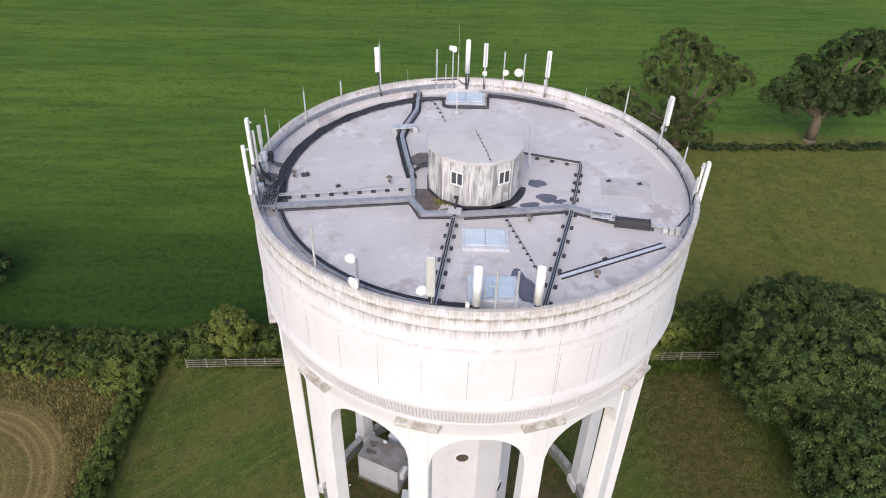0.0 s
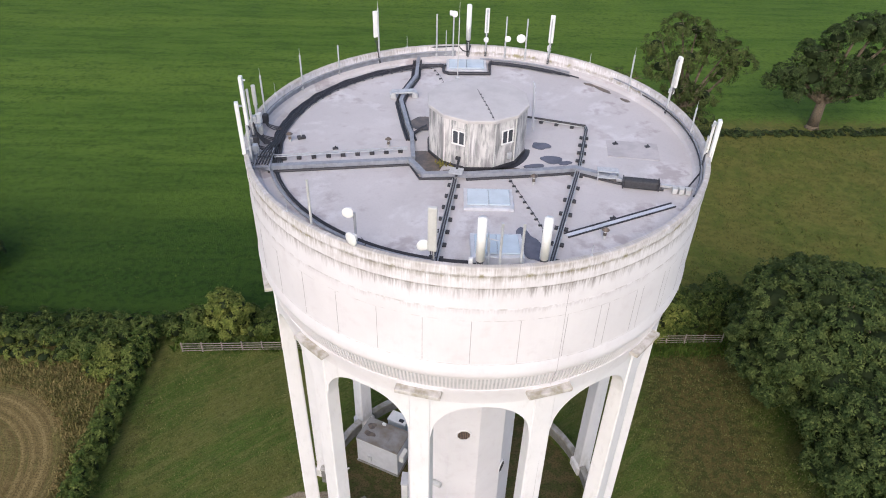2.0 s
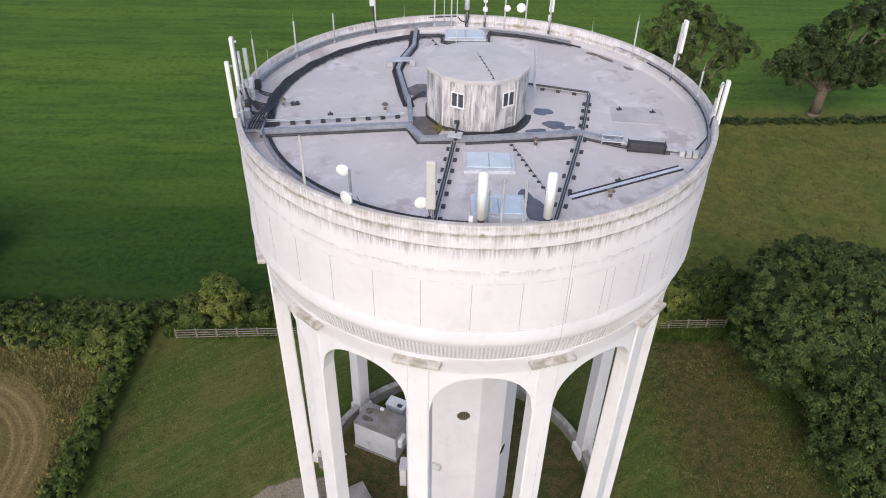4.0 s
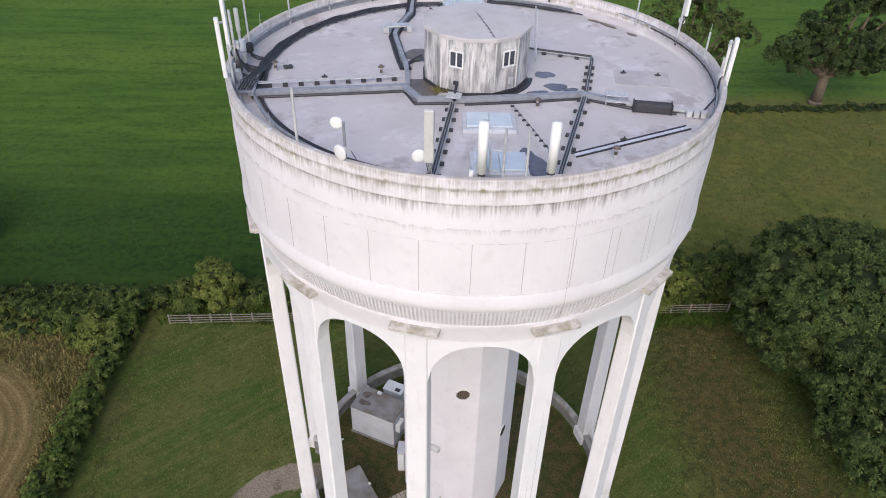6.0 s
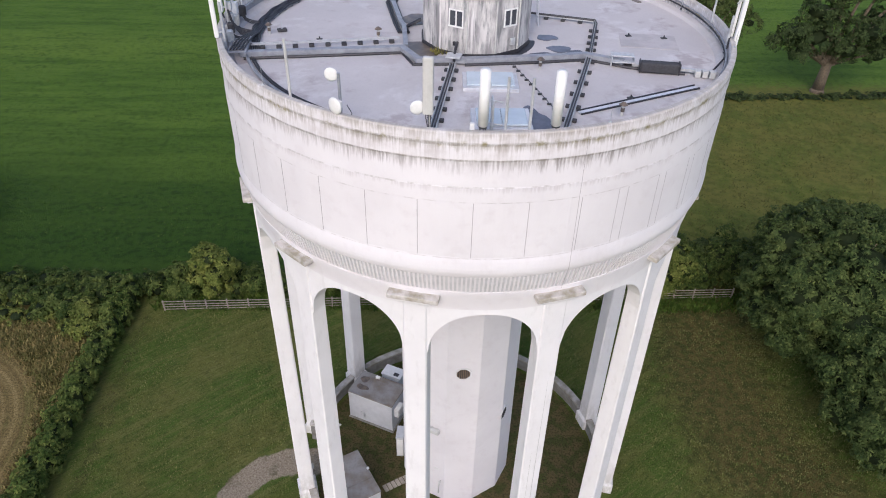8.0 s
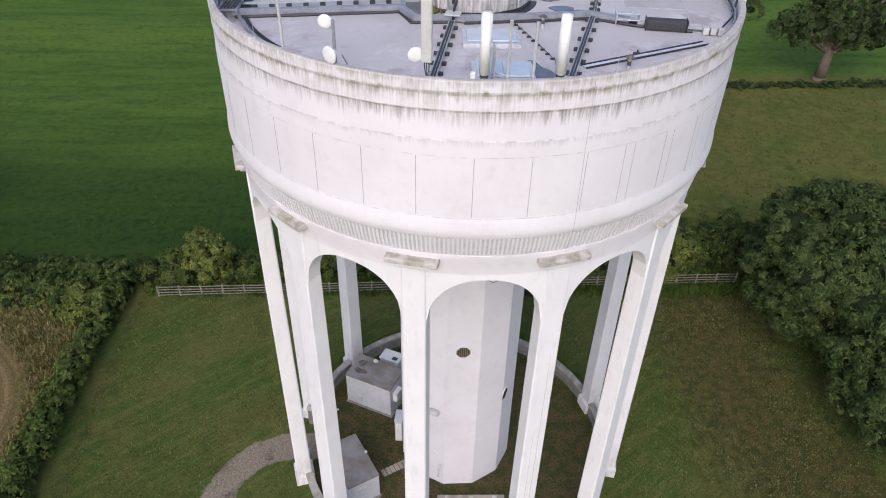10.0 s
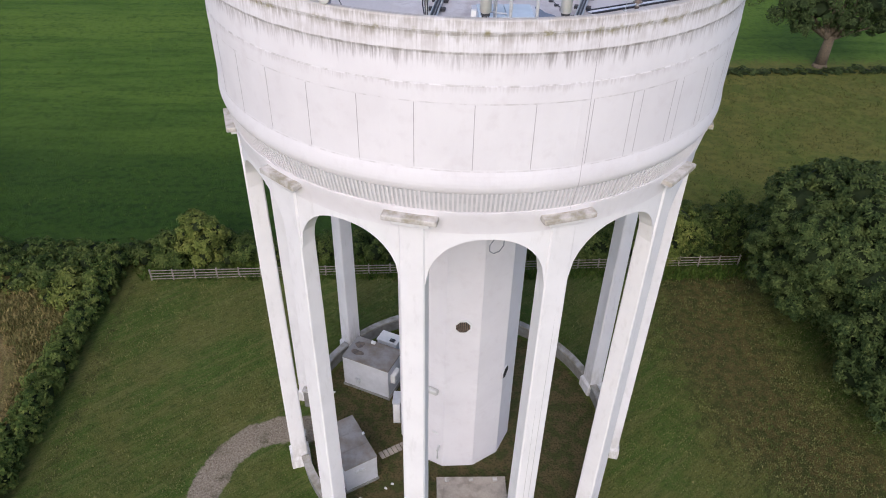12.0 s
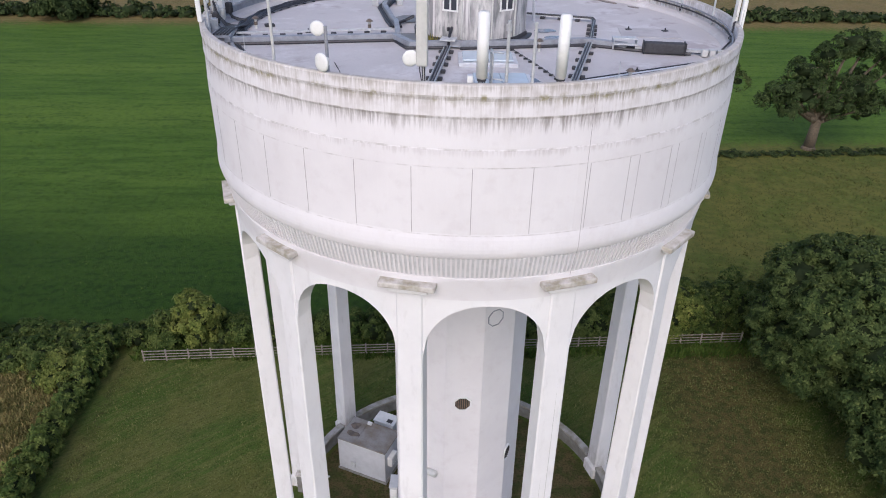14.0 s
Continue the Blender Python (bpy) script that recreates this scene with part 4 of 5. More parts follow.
for x, y in ((7.0, 0.05), (8.55, -0.2), (-6.8, -0.9), (5.6, -6.55)):
    ob = thing("roof_stud", "small dark stud fixed to the roof", "roof stud", (x, y, DECK), group="roof studs")
    part("base", boxed((0, 0, 0.03), (0.26, 0.2, 0.06), 15, 0.02), M_RUBBER, ob)
    part("eye", rodded((0, 0, 0.05), (0, 0, 0.16), 0.03), M_RUBBER, ob)
clips = thing("conductor_line", "thin black conductor clipped across the roof", "conductor")
pts = [(1.45, -3.6), (1.75, -4.6), (2.2, -6.2), (2.55, -7.6)]
part("wire", pipe([(x, y, DECK + 0.06) for x, y in pts], 0.014, 5), M_BLACK, clips)
for k in range(10):
    t = k / 9
    part("clip", boxed((1.47 + 1.08 * t, -3.7 - 3.9 * t, DECK + 0.04), (0.15, 0.07, 0.06), 10), M_RUBBER, clips)
clips2 = thing("conductor_line", "thin black conductor on the back of the roof", "conductor")
part("wire", pipe([(-2.3, 9.6, DECK + 0.05), (-1.7, 7.9, DECK + 0.05), (-1.35, 6.2, DECK + 0.05)], 0.014, 5), M_BLACK, clips2)
for k in range(6):
    part("clip", boxed((-2.2 + 0.16 * k, 9.3 - 0.58 * k, DECK + 0.045), (0.14, 0.07, 0.05), 10), M_RUBBER, clips2)
patch = thing("roof_patch", "faint square repair patch on the grey roof", "repair patch", (7.75, -0.55, DECK))
part("sheet", boxed((0, 0, 0.012), (2.5, 1.7, 0.03), -8, 0.008), M_PATCH, patch)
for k, (x, y, rx, ry, rz) in enumerate(((3.6, -1.65, 0.55, 0.34, -25), (2.72, -2.35, 0.42, 0.3, 0), (3.25, -0.3, 0.45, 0.36, -30), (4.45, -2.35, 0.32, 0.16, 0), (4.2, -1.95, 0.3, 0.2, 10))):
    ob = part("puddle", blob_plate((x, y), rx, ry, DECK + 0.01, DECK + 0.036, k, rz), M_WET, None, "")
    tagged(ob, "dark wet patch on the grey roof", "puddle", "puddles beside the hut")
wet = part("puddle", blob_plate((1.85, -8.5), 0.42, 1.15, DECK + 0.01, DECK + 0.026, 9, 8), M_WET, None)
tagged(wet, "dark wet patch beside the front hatch", "puddle")
silt = part("deck_patch", blob_plate((-2.25, -1.9), 1.05, 0.75, DECK + 0.01, DECK + 0.04, 5, -40), M_DAMP, None)
tagged(silt, "brown damp silt at the foot of the hut", "silt")
silt2 = part("deck_patch", blob_plate((0.6, -2.75), 2.0, 0.28, DECK + 0.01, DECK + 0.03, 12, 3), M_DAMP, None)
tagged(silt2, "dark damp silt in front of the hut", "silt")
# black ring at the hut's foot, from front to right
skirt = part("deck_patch", lathe([(2.2, DECK + 0.03), (2.62, DECK + 0.03), (2.68, DECK - 0.01)], -20, 84, 16), M_BLACK, None, at=pose(0.02, -0.42, 0))
tagged(skirt, "black skirt curving round the hut's foot", "silt")
silt3 = part("deck_patch", blob_plate((-2.7, 1.9), 0.5, 0.9, DECK + 0.01, DECK + 0.03, 13, 0), M_DAMP, None)
tagged(silt3, "dark damp silt behind the hut", "silt")
for k, (a, r, L) in enumerate(((131, 10.0, 0.7), (136, 10.0, 0.35), (121, 10.0, 0.3), (-122, 10.0, 0.3), (-140, 9.95, 0.25))):
    p = at_ang(r, a)
    ob = part("deck_patch", blob_plate(p, L, 0.16, DECK + 0.005, DECK + 0.02, 30 + k, a), M_DAMP, None)
    tagged(ob, "small damp patch in the roof gutter", "silt", "gutter silt")
moss = bmesh.new()
rnd = random.Random(3)
for _ in range(60):
    x, y = rnd.gauss(-1.55, 0.22), rnd.gauss(-2.2, 0.15)
    rod(moss, (x, y, DECK + 0.03), (x + rnd.gauss(0, 0.08), y + rnd.gauss(0, 0.08), DECK + rnd.uniform(0.12, 0.32)), 0.05, 0.0, 4)
tagged(part("moss_tuft", moss, M_MOSS, None), "yellow-green moss tuft at the foot of the hut", "moss")


# ---- antennas round the rim ----
def mast(deg, top, label, r=10.74, rad=0.045, foot=DECK + 0.1, mat=None, name="antenna_mast", tip=False):
    ob = thing(name, label, "antenna mast", at_ang(r, deg, 0), rz=deg, group="masts round the rim")
    part("pole", rodded((0, 0, foot), (0, 0, top), rad), mat or M_GALV, ob)
    for z in (DECK + 0.30, DECK + 0.62):
        part("bracket", boxed((0, -0.07, z), (0.16, 0.16, 0.05), 0, 0.01), M_GALV, ob)
    if tip:
        part("spike", rodded((0, 0, top), (0, 0, top + 0.4), 0.012, 0.005, 6), M_GALV, ob)
    return ob


def panel(ob, z0, z1, w=0.28, d=0.14, off=-0.16, x=0.0, mat=None, turn=0.0):
    part("panel_antenna", boxed((x, off, (z0 + z1) / 2), (w, d, z1 - z0), turn, 0.045), mat or M_ANT, ob, "white panel antenna")
    for z in (z0 + 0.2, z1 - 0.2):
        part("clamp", boxed((x * 0.5, off * 0.45, z), (0.09, abs(off) * 0.8, 0.07)), M_GALV, ob)
    for k in (-0.07, 0.0, 0.07):
        part("cable", pipe([(x + k, off, z0), (x + k, off * 0.8, z0 - 0.15), (x * 0.5 + k * 0.6, off * 0.2 - 0.03, z0 - 0.45), (k * 0.6, 0.06, DECK + 0.25)], 0.018, 5), M_BLACK, ob)


def tube_antenna(ob, z0, z1, r=0.16):
    bm = rodded((0, -0.02, z0), (0, -0.02, z1), r, r, 20)
    bmesh.ops.bevel(bm, geom=[e for e in bm.edges if abs(e.verts[0].co.z - e.verts[1].co.z) < 1e-4], offset=0.035, segments=2, affect="EDGES")
    part("tube_antenna", bm, M_ANT, ob, "white tubular antenna", True)
    part("mount_ring", rodded((0, -0.02, z0 - 0.07), (0, -0.02, z0), r * 0.8, r * 0.8, 14), M_RUBBER, ob)
    for k in range(5):
        a = k * 1.256
        x, y = 0.09 * math.cos(a), 0.09 * math.sin(a)
        part("cable", pipe([(x, y, z0 - 0.05), (x * 1.2, y * 1.2, z0 - 0.3), (x * 0.7, y + 0.05, DECK + 0.2)], 0.02, 5), M_BLACK, ob)


def dish(ob, c, r, yaw, tilt=0.0):
    """A shallow white drum dish whose face looks along -y, turned by yaw."""
    bm = bmesh.new()
    n, prof = 24, [(0.0, -0.16), (0.5, -0.15), (0.85, -0.10), (1.0, -0.02), (1.0, 0.06), (0.6, 0.30), (0.2, 0.42), (0.0, 0.42)]
    rows = [[bm.verts.new((r * q * math.cos(math.tau * k / n), r * y, r * q * math.sin(math.tau * k / n))) for k in range(n)] for q, y in prof[1:-1]]
    for p, q in zip(rows, rows[1:]):
        for j in range(n):
            bm.faces.new((p[j], p[(j + 1) % n], q[(j + 1) % n], q[j]))
    bm.faces.new(rows[0])
    bm.faces.new(rows[-1])
    part("dish", bm, M_ANT, ob, "round white link dish", True, at=pose(*c, tilt, 0, yaw))
    part("radio_unit", boxed((0, r * 0.62, 0), (0.2, 0.14, 0.24), 0, 0.02), M_WHITE, ob, at=pose(*c, tilt, 0, yaw))


m1 = mast(-150, 33.9, "galvanised mast with a white panel antenna on the rim", tip=True)
panel(m1, 32.2, 33.75, 0.26, 0.14, -0.06, 0.16)
mast(-135.2, 32.3, "plain galvanised pole standing inside the parapet", tip=False)
mast(-119.8, 32.6, "plain galvanised pole standing inside the parapet", tip=True)
mast(-169.5, 33.2, "plain galvanised pole standing inside the parapet", rad=0.05)
m6 = mast(-174.9, 33.2, "mast carrying a small round white dish", tip=False)
dish(m6, (-0.02, 0.2, 33.25), 0.2, 150)
part("radio_unit", boxed((0.16, 0, 33.25), (0.18, 0.2, 0.26), 0, 0.03), M_WHITE, m6)
m6b = mast(-172.6, 32.2, "thin mast with cables beside the dish mast", rad=0.03)
m8 = mast(-179.8, 31.7, "mast carrying a tall white tubular antenna at the back rim", rad=0.06)
tube_antenna(m8, 31.6, 33.75, 0.15)
m9 = mast(174.4, 33.5, "mast carrying a white panel antenna and a radio unit")
panel(m9, 32.05, 33.55, 0.26, 0.15, -0.08, 0.0)
dish(m9, (0.0, 0.22, 31.75), 0.16, 20)
m10 = mast(168.1, 33.15, "pole with a small white dish on the rim", tip=False)
dish(m10, (-0.14, 0.12, 31.85), 0.19, 190)
m11 = mast(161.4, 33.15, "pole with a round white dish on the rim", tip=False)
dish(m11, (0.3, 0.1, 31.95), 0.27, 195)
m12 = mast(153.6, 33.3, "mast carrying a white panel antenna at the back rim", tip=False)
panel(m12, 31.9, 33.55, 0.28, 0.15, -0.1, 0.0)
part("radio_unit", boxed((0.05, -0.12, 31.55), (0.2, 0.16, 0.34), 0, 0.02), M_WHITE, m12)
mast(124, 32.7, "slim pole on the rim with a spike", tip=True)
m14 = mast(106.9, 33.6, "galvanised mast carrying a long white panel antenna", rad=0.06)
panel(m14, 32.1, 33.75, 0.30, 0.16, -0.16, 0.0)
dish(m14, (0.16, -0.22, 31.82), 0.18, 0)
mast(91.8, 32.3, "slim pole on the rim with a spike", tip=True)
m16 = mast(77.2, 32.2, "mast carrying a tall white panel antenna at the rim", rad=0.06, r=10.78)
panel(m16, 30.95, 33.05, 0.32, 0.18, -0.30, 0.0)
panel(m16, 31.3, 32.9, 0.16, 0.12, -0.12, 0.16)
mb = mast(-74.5, 32.6, "mast carrying tall white panel antennas outside the rim", rad=0.06)
panel(mb, 31.25, 33.75, 0.32, 0.18, -0.28, 0.05)
ma = mast(-86.5, 33.3, "galvanised mast carrying white panel antennas and radio units", rad=0.06)
panel(ma, 31.5, 33.95, 0.30, 0.17, -0.22, 0.0)
for z in (31.2, 31.7):
    part("radio_unit", boxed((-0.18, 0.1, z), (0.26, 0.2, 0.36), 0, 0.03), M_GALV, ma)
for k in range(5):
    part("cable", pipe([(0.1 - 0.05 * k, 0.05, 31.6), (0.2 - 0.07 * k, 0.2, 31.0), (0.25 - 0.1 * k, 0.5, DECK + 0.2), (0.2, 1.0, DECK + 0.14)], 0.025, 5), M_BLACK, ma)
md = mast(-92.5, 32.9, "galvanised antenna pole with cables at the rim", rad=0.07)
part("tube_antenna", rodded((0, 0, 32.0), (0, 0, 33.0), 0.1, 0.1, 14), M_ANTGREY, md, "grey tubular antenna")
part("radio_unit", boxed((0.1, 0.1, 31.35), (0.3, 0.24, 0.5), 0, 0.03), M_WHITE, md)
mast(-98.6, 33.0, "slim galvanised pole at the rim", tip=True)
# cable ladder where the mains come over the rim
cl = thing("cable_ladder", "dark cable ladder at the rim end of the duct", "cable ladder")
for k in range(5):
    part("rung", boxed((-9.9 + 0.08 * (k % 2), -3.3 + 0.36 * k, DECK + 0.35), (0.75, 0.07, 0.07), 5), M_DUCT, cl)
for dx in (-0.35, 0.35):
    part("stringer", boxed((-9.88 + dx, -2.55, DECK + 0.33), (0.06, 1.9, 0.14), 4), M_DUCT, cl)
for k in range(5):
    part("cable", pipe([(-10.1 + 0.13 * k, -3.2, DECK + 0.42), (-10.05 + 0.13 * k, -2.2, DECK + 0.44), (-9.95 + 0.1 * k, -1.2, DECK + 0.3), (-9.8 + 0.08 * k, -0.4, DECK + 0.15)], 0.035, 6), M_BLACK, cl)
for deg, z, sx, mat in ((-79, 30.95, 0.3, M_GALV), (-82.5, 31.05, 0.26, M_RUBBER), (-89.5, 30.95, 0.34, M_ANTGREY), (-95.5, 31.0, 0.28, M_RUBBER)):
    ru = thing("radio_unit", "ribbed radio unit clamped inside the parapet", "radio unit", at_ang(10.55, deg, z), rz=deg, group="radio units at the rim")
    part("body", boxed((0, 0, 0), (sx, 0.22, 0.46), 0, 0.03), mat, ru)
    for k in range(4):
        part("fin", boxed((sx * (k - 1.5) / 4, 0.125, 0), (0.02, 0.04, 0.4)), mat, ru)
    part("bracket", boxed((0, -0.17, 0.0), (0.1, 0.14, 0.3), 0, 0.01), M_GALV, ru)
    for k in (-0.08, 0.0, 0.08):
        part("cable", pipe([(k, 0.02, -0.2), (k * 1.4, 0.12, -0.38), (k * 2.0 + 0.05, 0.42, -0.47), (k + 0.1, 0.8, -0.46)], 0.028, 6), M_BLACK, ru)
mast(-39.3, 33.2, "slim pale pole standing inside the parapet", rad=0.05, mat=M_ANTGREY)
m18 = mast(-27.3, 32.55, "dark pole carrying two round white dishes", rad=0.055, mat=M_DUCT)
dish(m18, (-0.28, -0.02, 32.45), 0.23, 18)
dish(m18, (-0.02, -0.3, 31.52), 0.29, -12)
part("cable", pipe([(0.25, 0.0, 31.5), (0.4, 0.05, 31.2), (0.2, 0.05, 30.9), (0.05, 0.05, 30.7)], 0.015, 5), M_BLACK, m18)
m19 = mast(-10.6, 31.9, "mast carrying a grey panel antenna and a white dish", rad=0.05)
panel(m19, 31.65, 33.55, 0.34, 0.18, -0.05, -0.05, M_ANTGREY)
dish(m19, (-0.38, -0.12, 31.88), 0.24, 20)
m20 = mast(-1.5, 31.5, "mast carrying a tall white tubular antenna at the front", rad=0.06)
tube_antenna(m20, 31.35, 33.25, 0.17)
part("radio_unit", boxed((-0.34, 0.05, 31.15), (0.16, 0.14, 0.5), 0, 0.02), M_WHITE, m20)
m22 = mast(11.2, 31.4, "mast carrying a tall white tubular antenna at the front", rad=0.06)
tube_antenna(m22, 31.3, 33.15, 0.17)
mast(2.4, 33.0, "galvanised pole beside the front hatch", rad=0.05)
mast(6.6, 32.95, "galvanised pole beside the front hatch", rad=0.05)
whip = thing("whip_aerial", "very tall thin whip aerial behind the hut", "aerial", (-0.72, 7.6, DECK))
part("base", boxed((0, 0, 0.1), (0.25, 0.25, 0.18), 0, 0.02), M_GALV, whip)
part("lower_pole", rodded((0, 0, 0.1), (0, 0, 3.6), 0.03), M_ANTGREY, whip)
part("upper_pole", rodded((0, 0, 3.6), (0, 0, 5.4), 0.010, 0.005, 6), M_ANTGREY, whip)
for deg, L in ((-160, 0.7), (-108, 0.6), (-46, 0.7), (21, 0.5), (140, 0.6), (72, 0.7)):
    rd = thing("lightning_rod", "thin lightning rod on the parapet", "lightning rod", at_ang(10.95, deg, RIM), group="lightning rods")
    part("rod", rodded((0, 0, -0.02), (0, 0, L), 0.014, 0.008, 6), M_GALV, rd)
    part("base", boxed((0, 0, 0.02), (0.1, 0.1, 0.05)), M_GALV, rd)

# ---- cabins and small things under the tower ----
def cabin(corner, along, width, depth, height, label):
    """An equipment cabin with its near corner, the bearing of its long front and its size."""
    ob = thing("equipment_cabin", label, "equipment cabin", (*corner, 0.0), rz=along, group="equipment cabins")
    part("plinth", boxed((width / 2, depth / 2, 0.06), (width + 0.2, depth + 0.2, 0.16), 0, 0.02), M_DWARF, ob, "concrete base slab")
    part("body", boxed((width / 2, depth / 2, 0.14 + height / 2 - 0.1), (width, depth, height - 0.12), 0, 0.03), M_CABIN, ob, "grey wall panels")
    part("roof", boxed((width / 2, depth / 2, height + 0.02), (width + 0.1, depth + 0.1, 0.1), 0, 0.02), M_CABROOF, ob, "dark stained flat roof")
    for k in (1, 2):
        part("roof_seam", boxed((width * k / 3, depth / 2, height + 0.078), (0.05, depth + 0.06, 0.03)), M_CABROOF, ob)
    for x in (0.0, width):
        part("corner_trim", boxed((x, -0.004, height / 2), (0.06, 0.03, height - 0.1)), M_GALV, ob)
    return ob


c1 = cabin((-7.67, 3.46), -25.2, 3.5, 2.15, 2.75, "grey equipment cabin with a rust-stained roof under the tower")
part("vent", boxed((1.1, -0.06, 0.85), (0.34, 0.14, 0.5), 0, 0.02), M_GALV, c1, "grey wall vent")
ac = part("cooling_unit", boxed((3.68, 0.75, 1.75), (0.34, 0.85, 0.75), 0, 0.04), M_WHITE, c1, "white cooling unit")
part("grille", ngon_plate(0.27, 16, 0.01), M_ANTGREY, ac, at=pose(3.86, 0.75, 1.75, 0, 0, 90))
part("roof_stain", blob_plate((0.75, 0.7), 0.42, 0.26, 2.83, 2.845, 4), M_DAMP, c1, "black soot mark")
part("roof_stain", blob_plate((0.55, 1.45), 0.38, 0.26, 2.83, 2.845, 6), M_DAMP, c1, "black soot mark")
part("lifting_eye", boxed((1.35, 1.95, 2.9), (0.3, 0.2, 0.18), 0, 0.02), M_WHITE, c1)
gen = thing("white_cabinet", "white outdoor cabinet behind the grey cabin", "cabinet", (-4.55, 5.9, 0), rz=-25)
part("body", boxed((0, 0, 1.05), (1.5, 0.95, 2.1), 0, 0.03), M_WHITE, gen)
part("lid", boxed((0, 0, 2.14), (1.6, 1.05, 0.08), 0, 0.02), M_WHITE, gen)
part("fan_cover", boxed((0.35, -0.2, 2.2), (0.4, 0.3, 0.06), 0, 0.02), M_RUBBER, gen)
for s in (-0.37, 0.37):
    part("door", boxed((s, -0.49, 1.05), (0.7, 0.03, 1.9), 0, 0.01), M_WHITE, gen)
c2 = cabin((-4.95, -4.45), 119.0, 3.55, 2.05, 2.2, "grey equipment cabin with a brown-stained roof beside a tower leg")
part("vent", boxed((-0.05, 1.1, 1.6), (0.1, 0.7, 0.22), 0, 0.02), M_GALV, c2, "grey wall vent")
part("lamp", boxed((1.9, -0.02, 2.3), (0.16, 0.16, 0.12), 0, 0.03), M_WHITE, c2)
box3 = thing("meter_cabinet", "pale grey cabinet standing against the shaft", "cabinet", (-3.82, 0.35, 0), rz=-5)
part("body", boxed((0, 0, 1.0), (0.5, 1.0, 2.0), 0, 0.03), M_CABIN, box3)
part("lid", boxed((0, 0, 2.03), (0.56, 1.1, 0.07), 0, 0.02), M_CABIN, box3)
part("door", boxed((0, -0.51, 1.0), (0.4, 0.03, 1.7), 0, 0.01), M_WHITE, box3)
for k in range(6):
    t = k / 5
    ob = part("paving_slab", boxed((-4.75 + 1.35 * t, -2.75 + 0.75 * t, 0.03), (0.26, 0.55, 0.07), 30, 0.015), M_SLAB, None)
    tagged(ob, "pale concrete paving slab leading to the shaft", "paving slab", "slabs to the shaft")
ch = thing("valve_chamber", "concrete valve chamber with a brown cover in front of the shaft", "chamber")
part("kerb", boxed((0.9, -6.2, 0.14), (4.3, 3.2, 0.34), 0, 0.03), M_SLAB, ch)
part("cover", boxed((0.95, -6.45, 0.34), (3.6, 2.5, 0.09), 0, 0.02), M_SLAB, ch, "brown stained cover")
for x in (-0.6, 0.9, 2.4):
    part("vent_block", boxed((x, -4.85, 0.37), (0.28, 0.26, 0.14), 0, 0.02), M_CAP, ch)
for k, (x, y) in enumerate(((-4.0, -4.9), (-4.4, -5.2), (-8.4, 2.6), (-5.9, -5.9))):
    ob = part("stone", blob_plate((x, y), 0.09, 0.07, 0.0, 0.07, 60 + k), M_WHITE, None)
    tagged(ob, "small white stone on the bare ground", "stone", "stones under the tower")

# ---- fences ----
def fence(a, b, label, rails=4, height=1.06, step=1.85):
    a, b = Vector(a), Vector(b)
    ob = thing("rail_fence", label, "fence", (a.x, a.y, 0), rz=math.degrees(math.atan2(b.y - a.y, b.x - a.x)))
    L = (b - a).length
    n = max(1, round(L / step))
    rnd = random.Random(int(L * 100))
    for i in range(n + 1):
        part("post", boxed((L * i / n, 0, height / 2 + 0.02), (0.11, 0.11, height + 0.12 + rnd.uniform(-0.03, 0.05)), rnd.uniform(-4, 4), 0.012), M_WOOD, ob)
    for i in range(n):
        for k in range(rails):
            z = 0.2 + (height - 0.22) * k / (rails - 1)
            j, j2 = rnd.uniform(-0.02, 0.02), rnd.uniform(-0.02, 0.02)
            part("rail", rail_piece(L * i / n - 0.05, L * (i + 1) / n + 0.05, z + j, z + j2), M_WOOD, ob)
    return ob


def rail_piece(x0, x1, z0, z1):
    bm = bmesh.new()
    vs = [bm.verts.new((x, y, z + h)) for x, z in ((x0, z0), (x1, z1)) for y, h in ((-0.085, -0.035), (-0.05, -0.035), (-0.05, 0.035), (-0.085, 0.035))]
    for j in range(4):
        bm.faces.new((vs[j], vs[(j + 1) % 4], vs[4 + (j + 1) % 4], vs[4 + j]))
    bm.faces.new(vs[:4])
    bm.faces.new(vs[7:3:-1])
    return bm


fence((-25.0, 15.1), (6.0, 16.4), "weathered post and rail fence along the hedge")
fence((6.0, 16.4), (25.8, 17.2), "weathered post and rail fence running under the trees")


# ---- hedges, bushes and trees ----
def noisy(p, s, seed):
    return np.array([noise.noise(Vector((x * s + seed, y * s, z * s))) for x, y, z in p])


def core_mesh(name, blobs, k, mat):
    """Dark lumpy solids in a crown that paint in the shade between its leaves."""
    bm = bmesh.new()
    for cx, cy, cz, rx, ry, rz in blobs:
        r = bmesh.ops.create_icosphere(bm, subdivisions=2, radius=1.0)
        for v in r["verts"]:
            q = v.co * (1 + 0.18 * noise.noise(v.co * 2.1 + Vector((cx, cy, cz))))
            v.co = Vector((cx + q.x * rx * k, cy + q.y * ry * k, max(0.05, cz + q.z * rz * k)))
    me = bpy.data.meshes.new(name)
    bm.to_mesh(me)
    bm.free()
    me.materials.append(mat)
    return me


def unit(v):
    return v / (np.linalg.norm(v, axis=1)[:, None] + 1e-9)


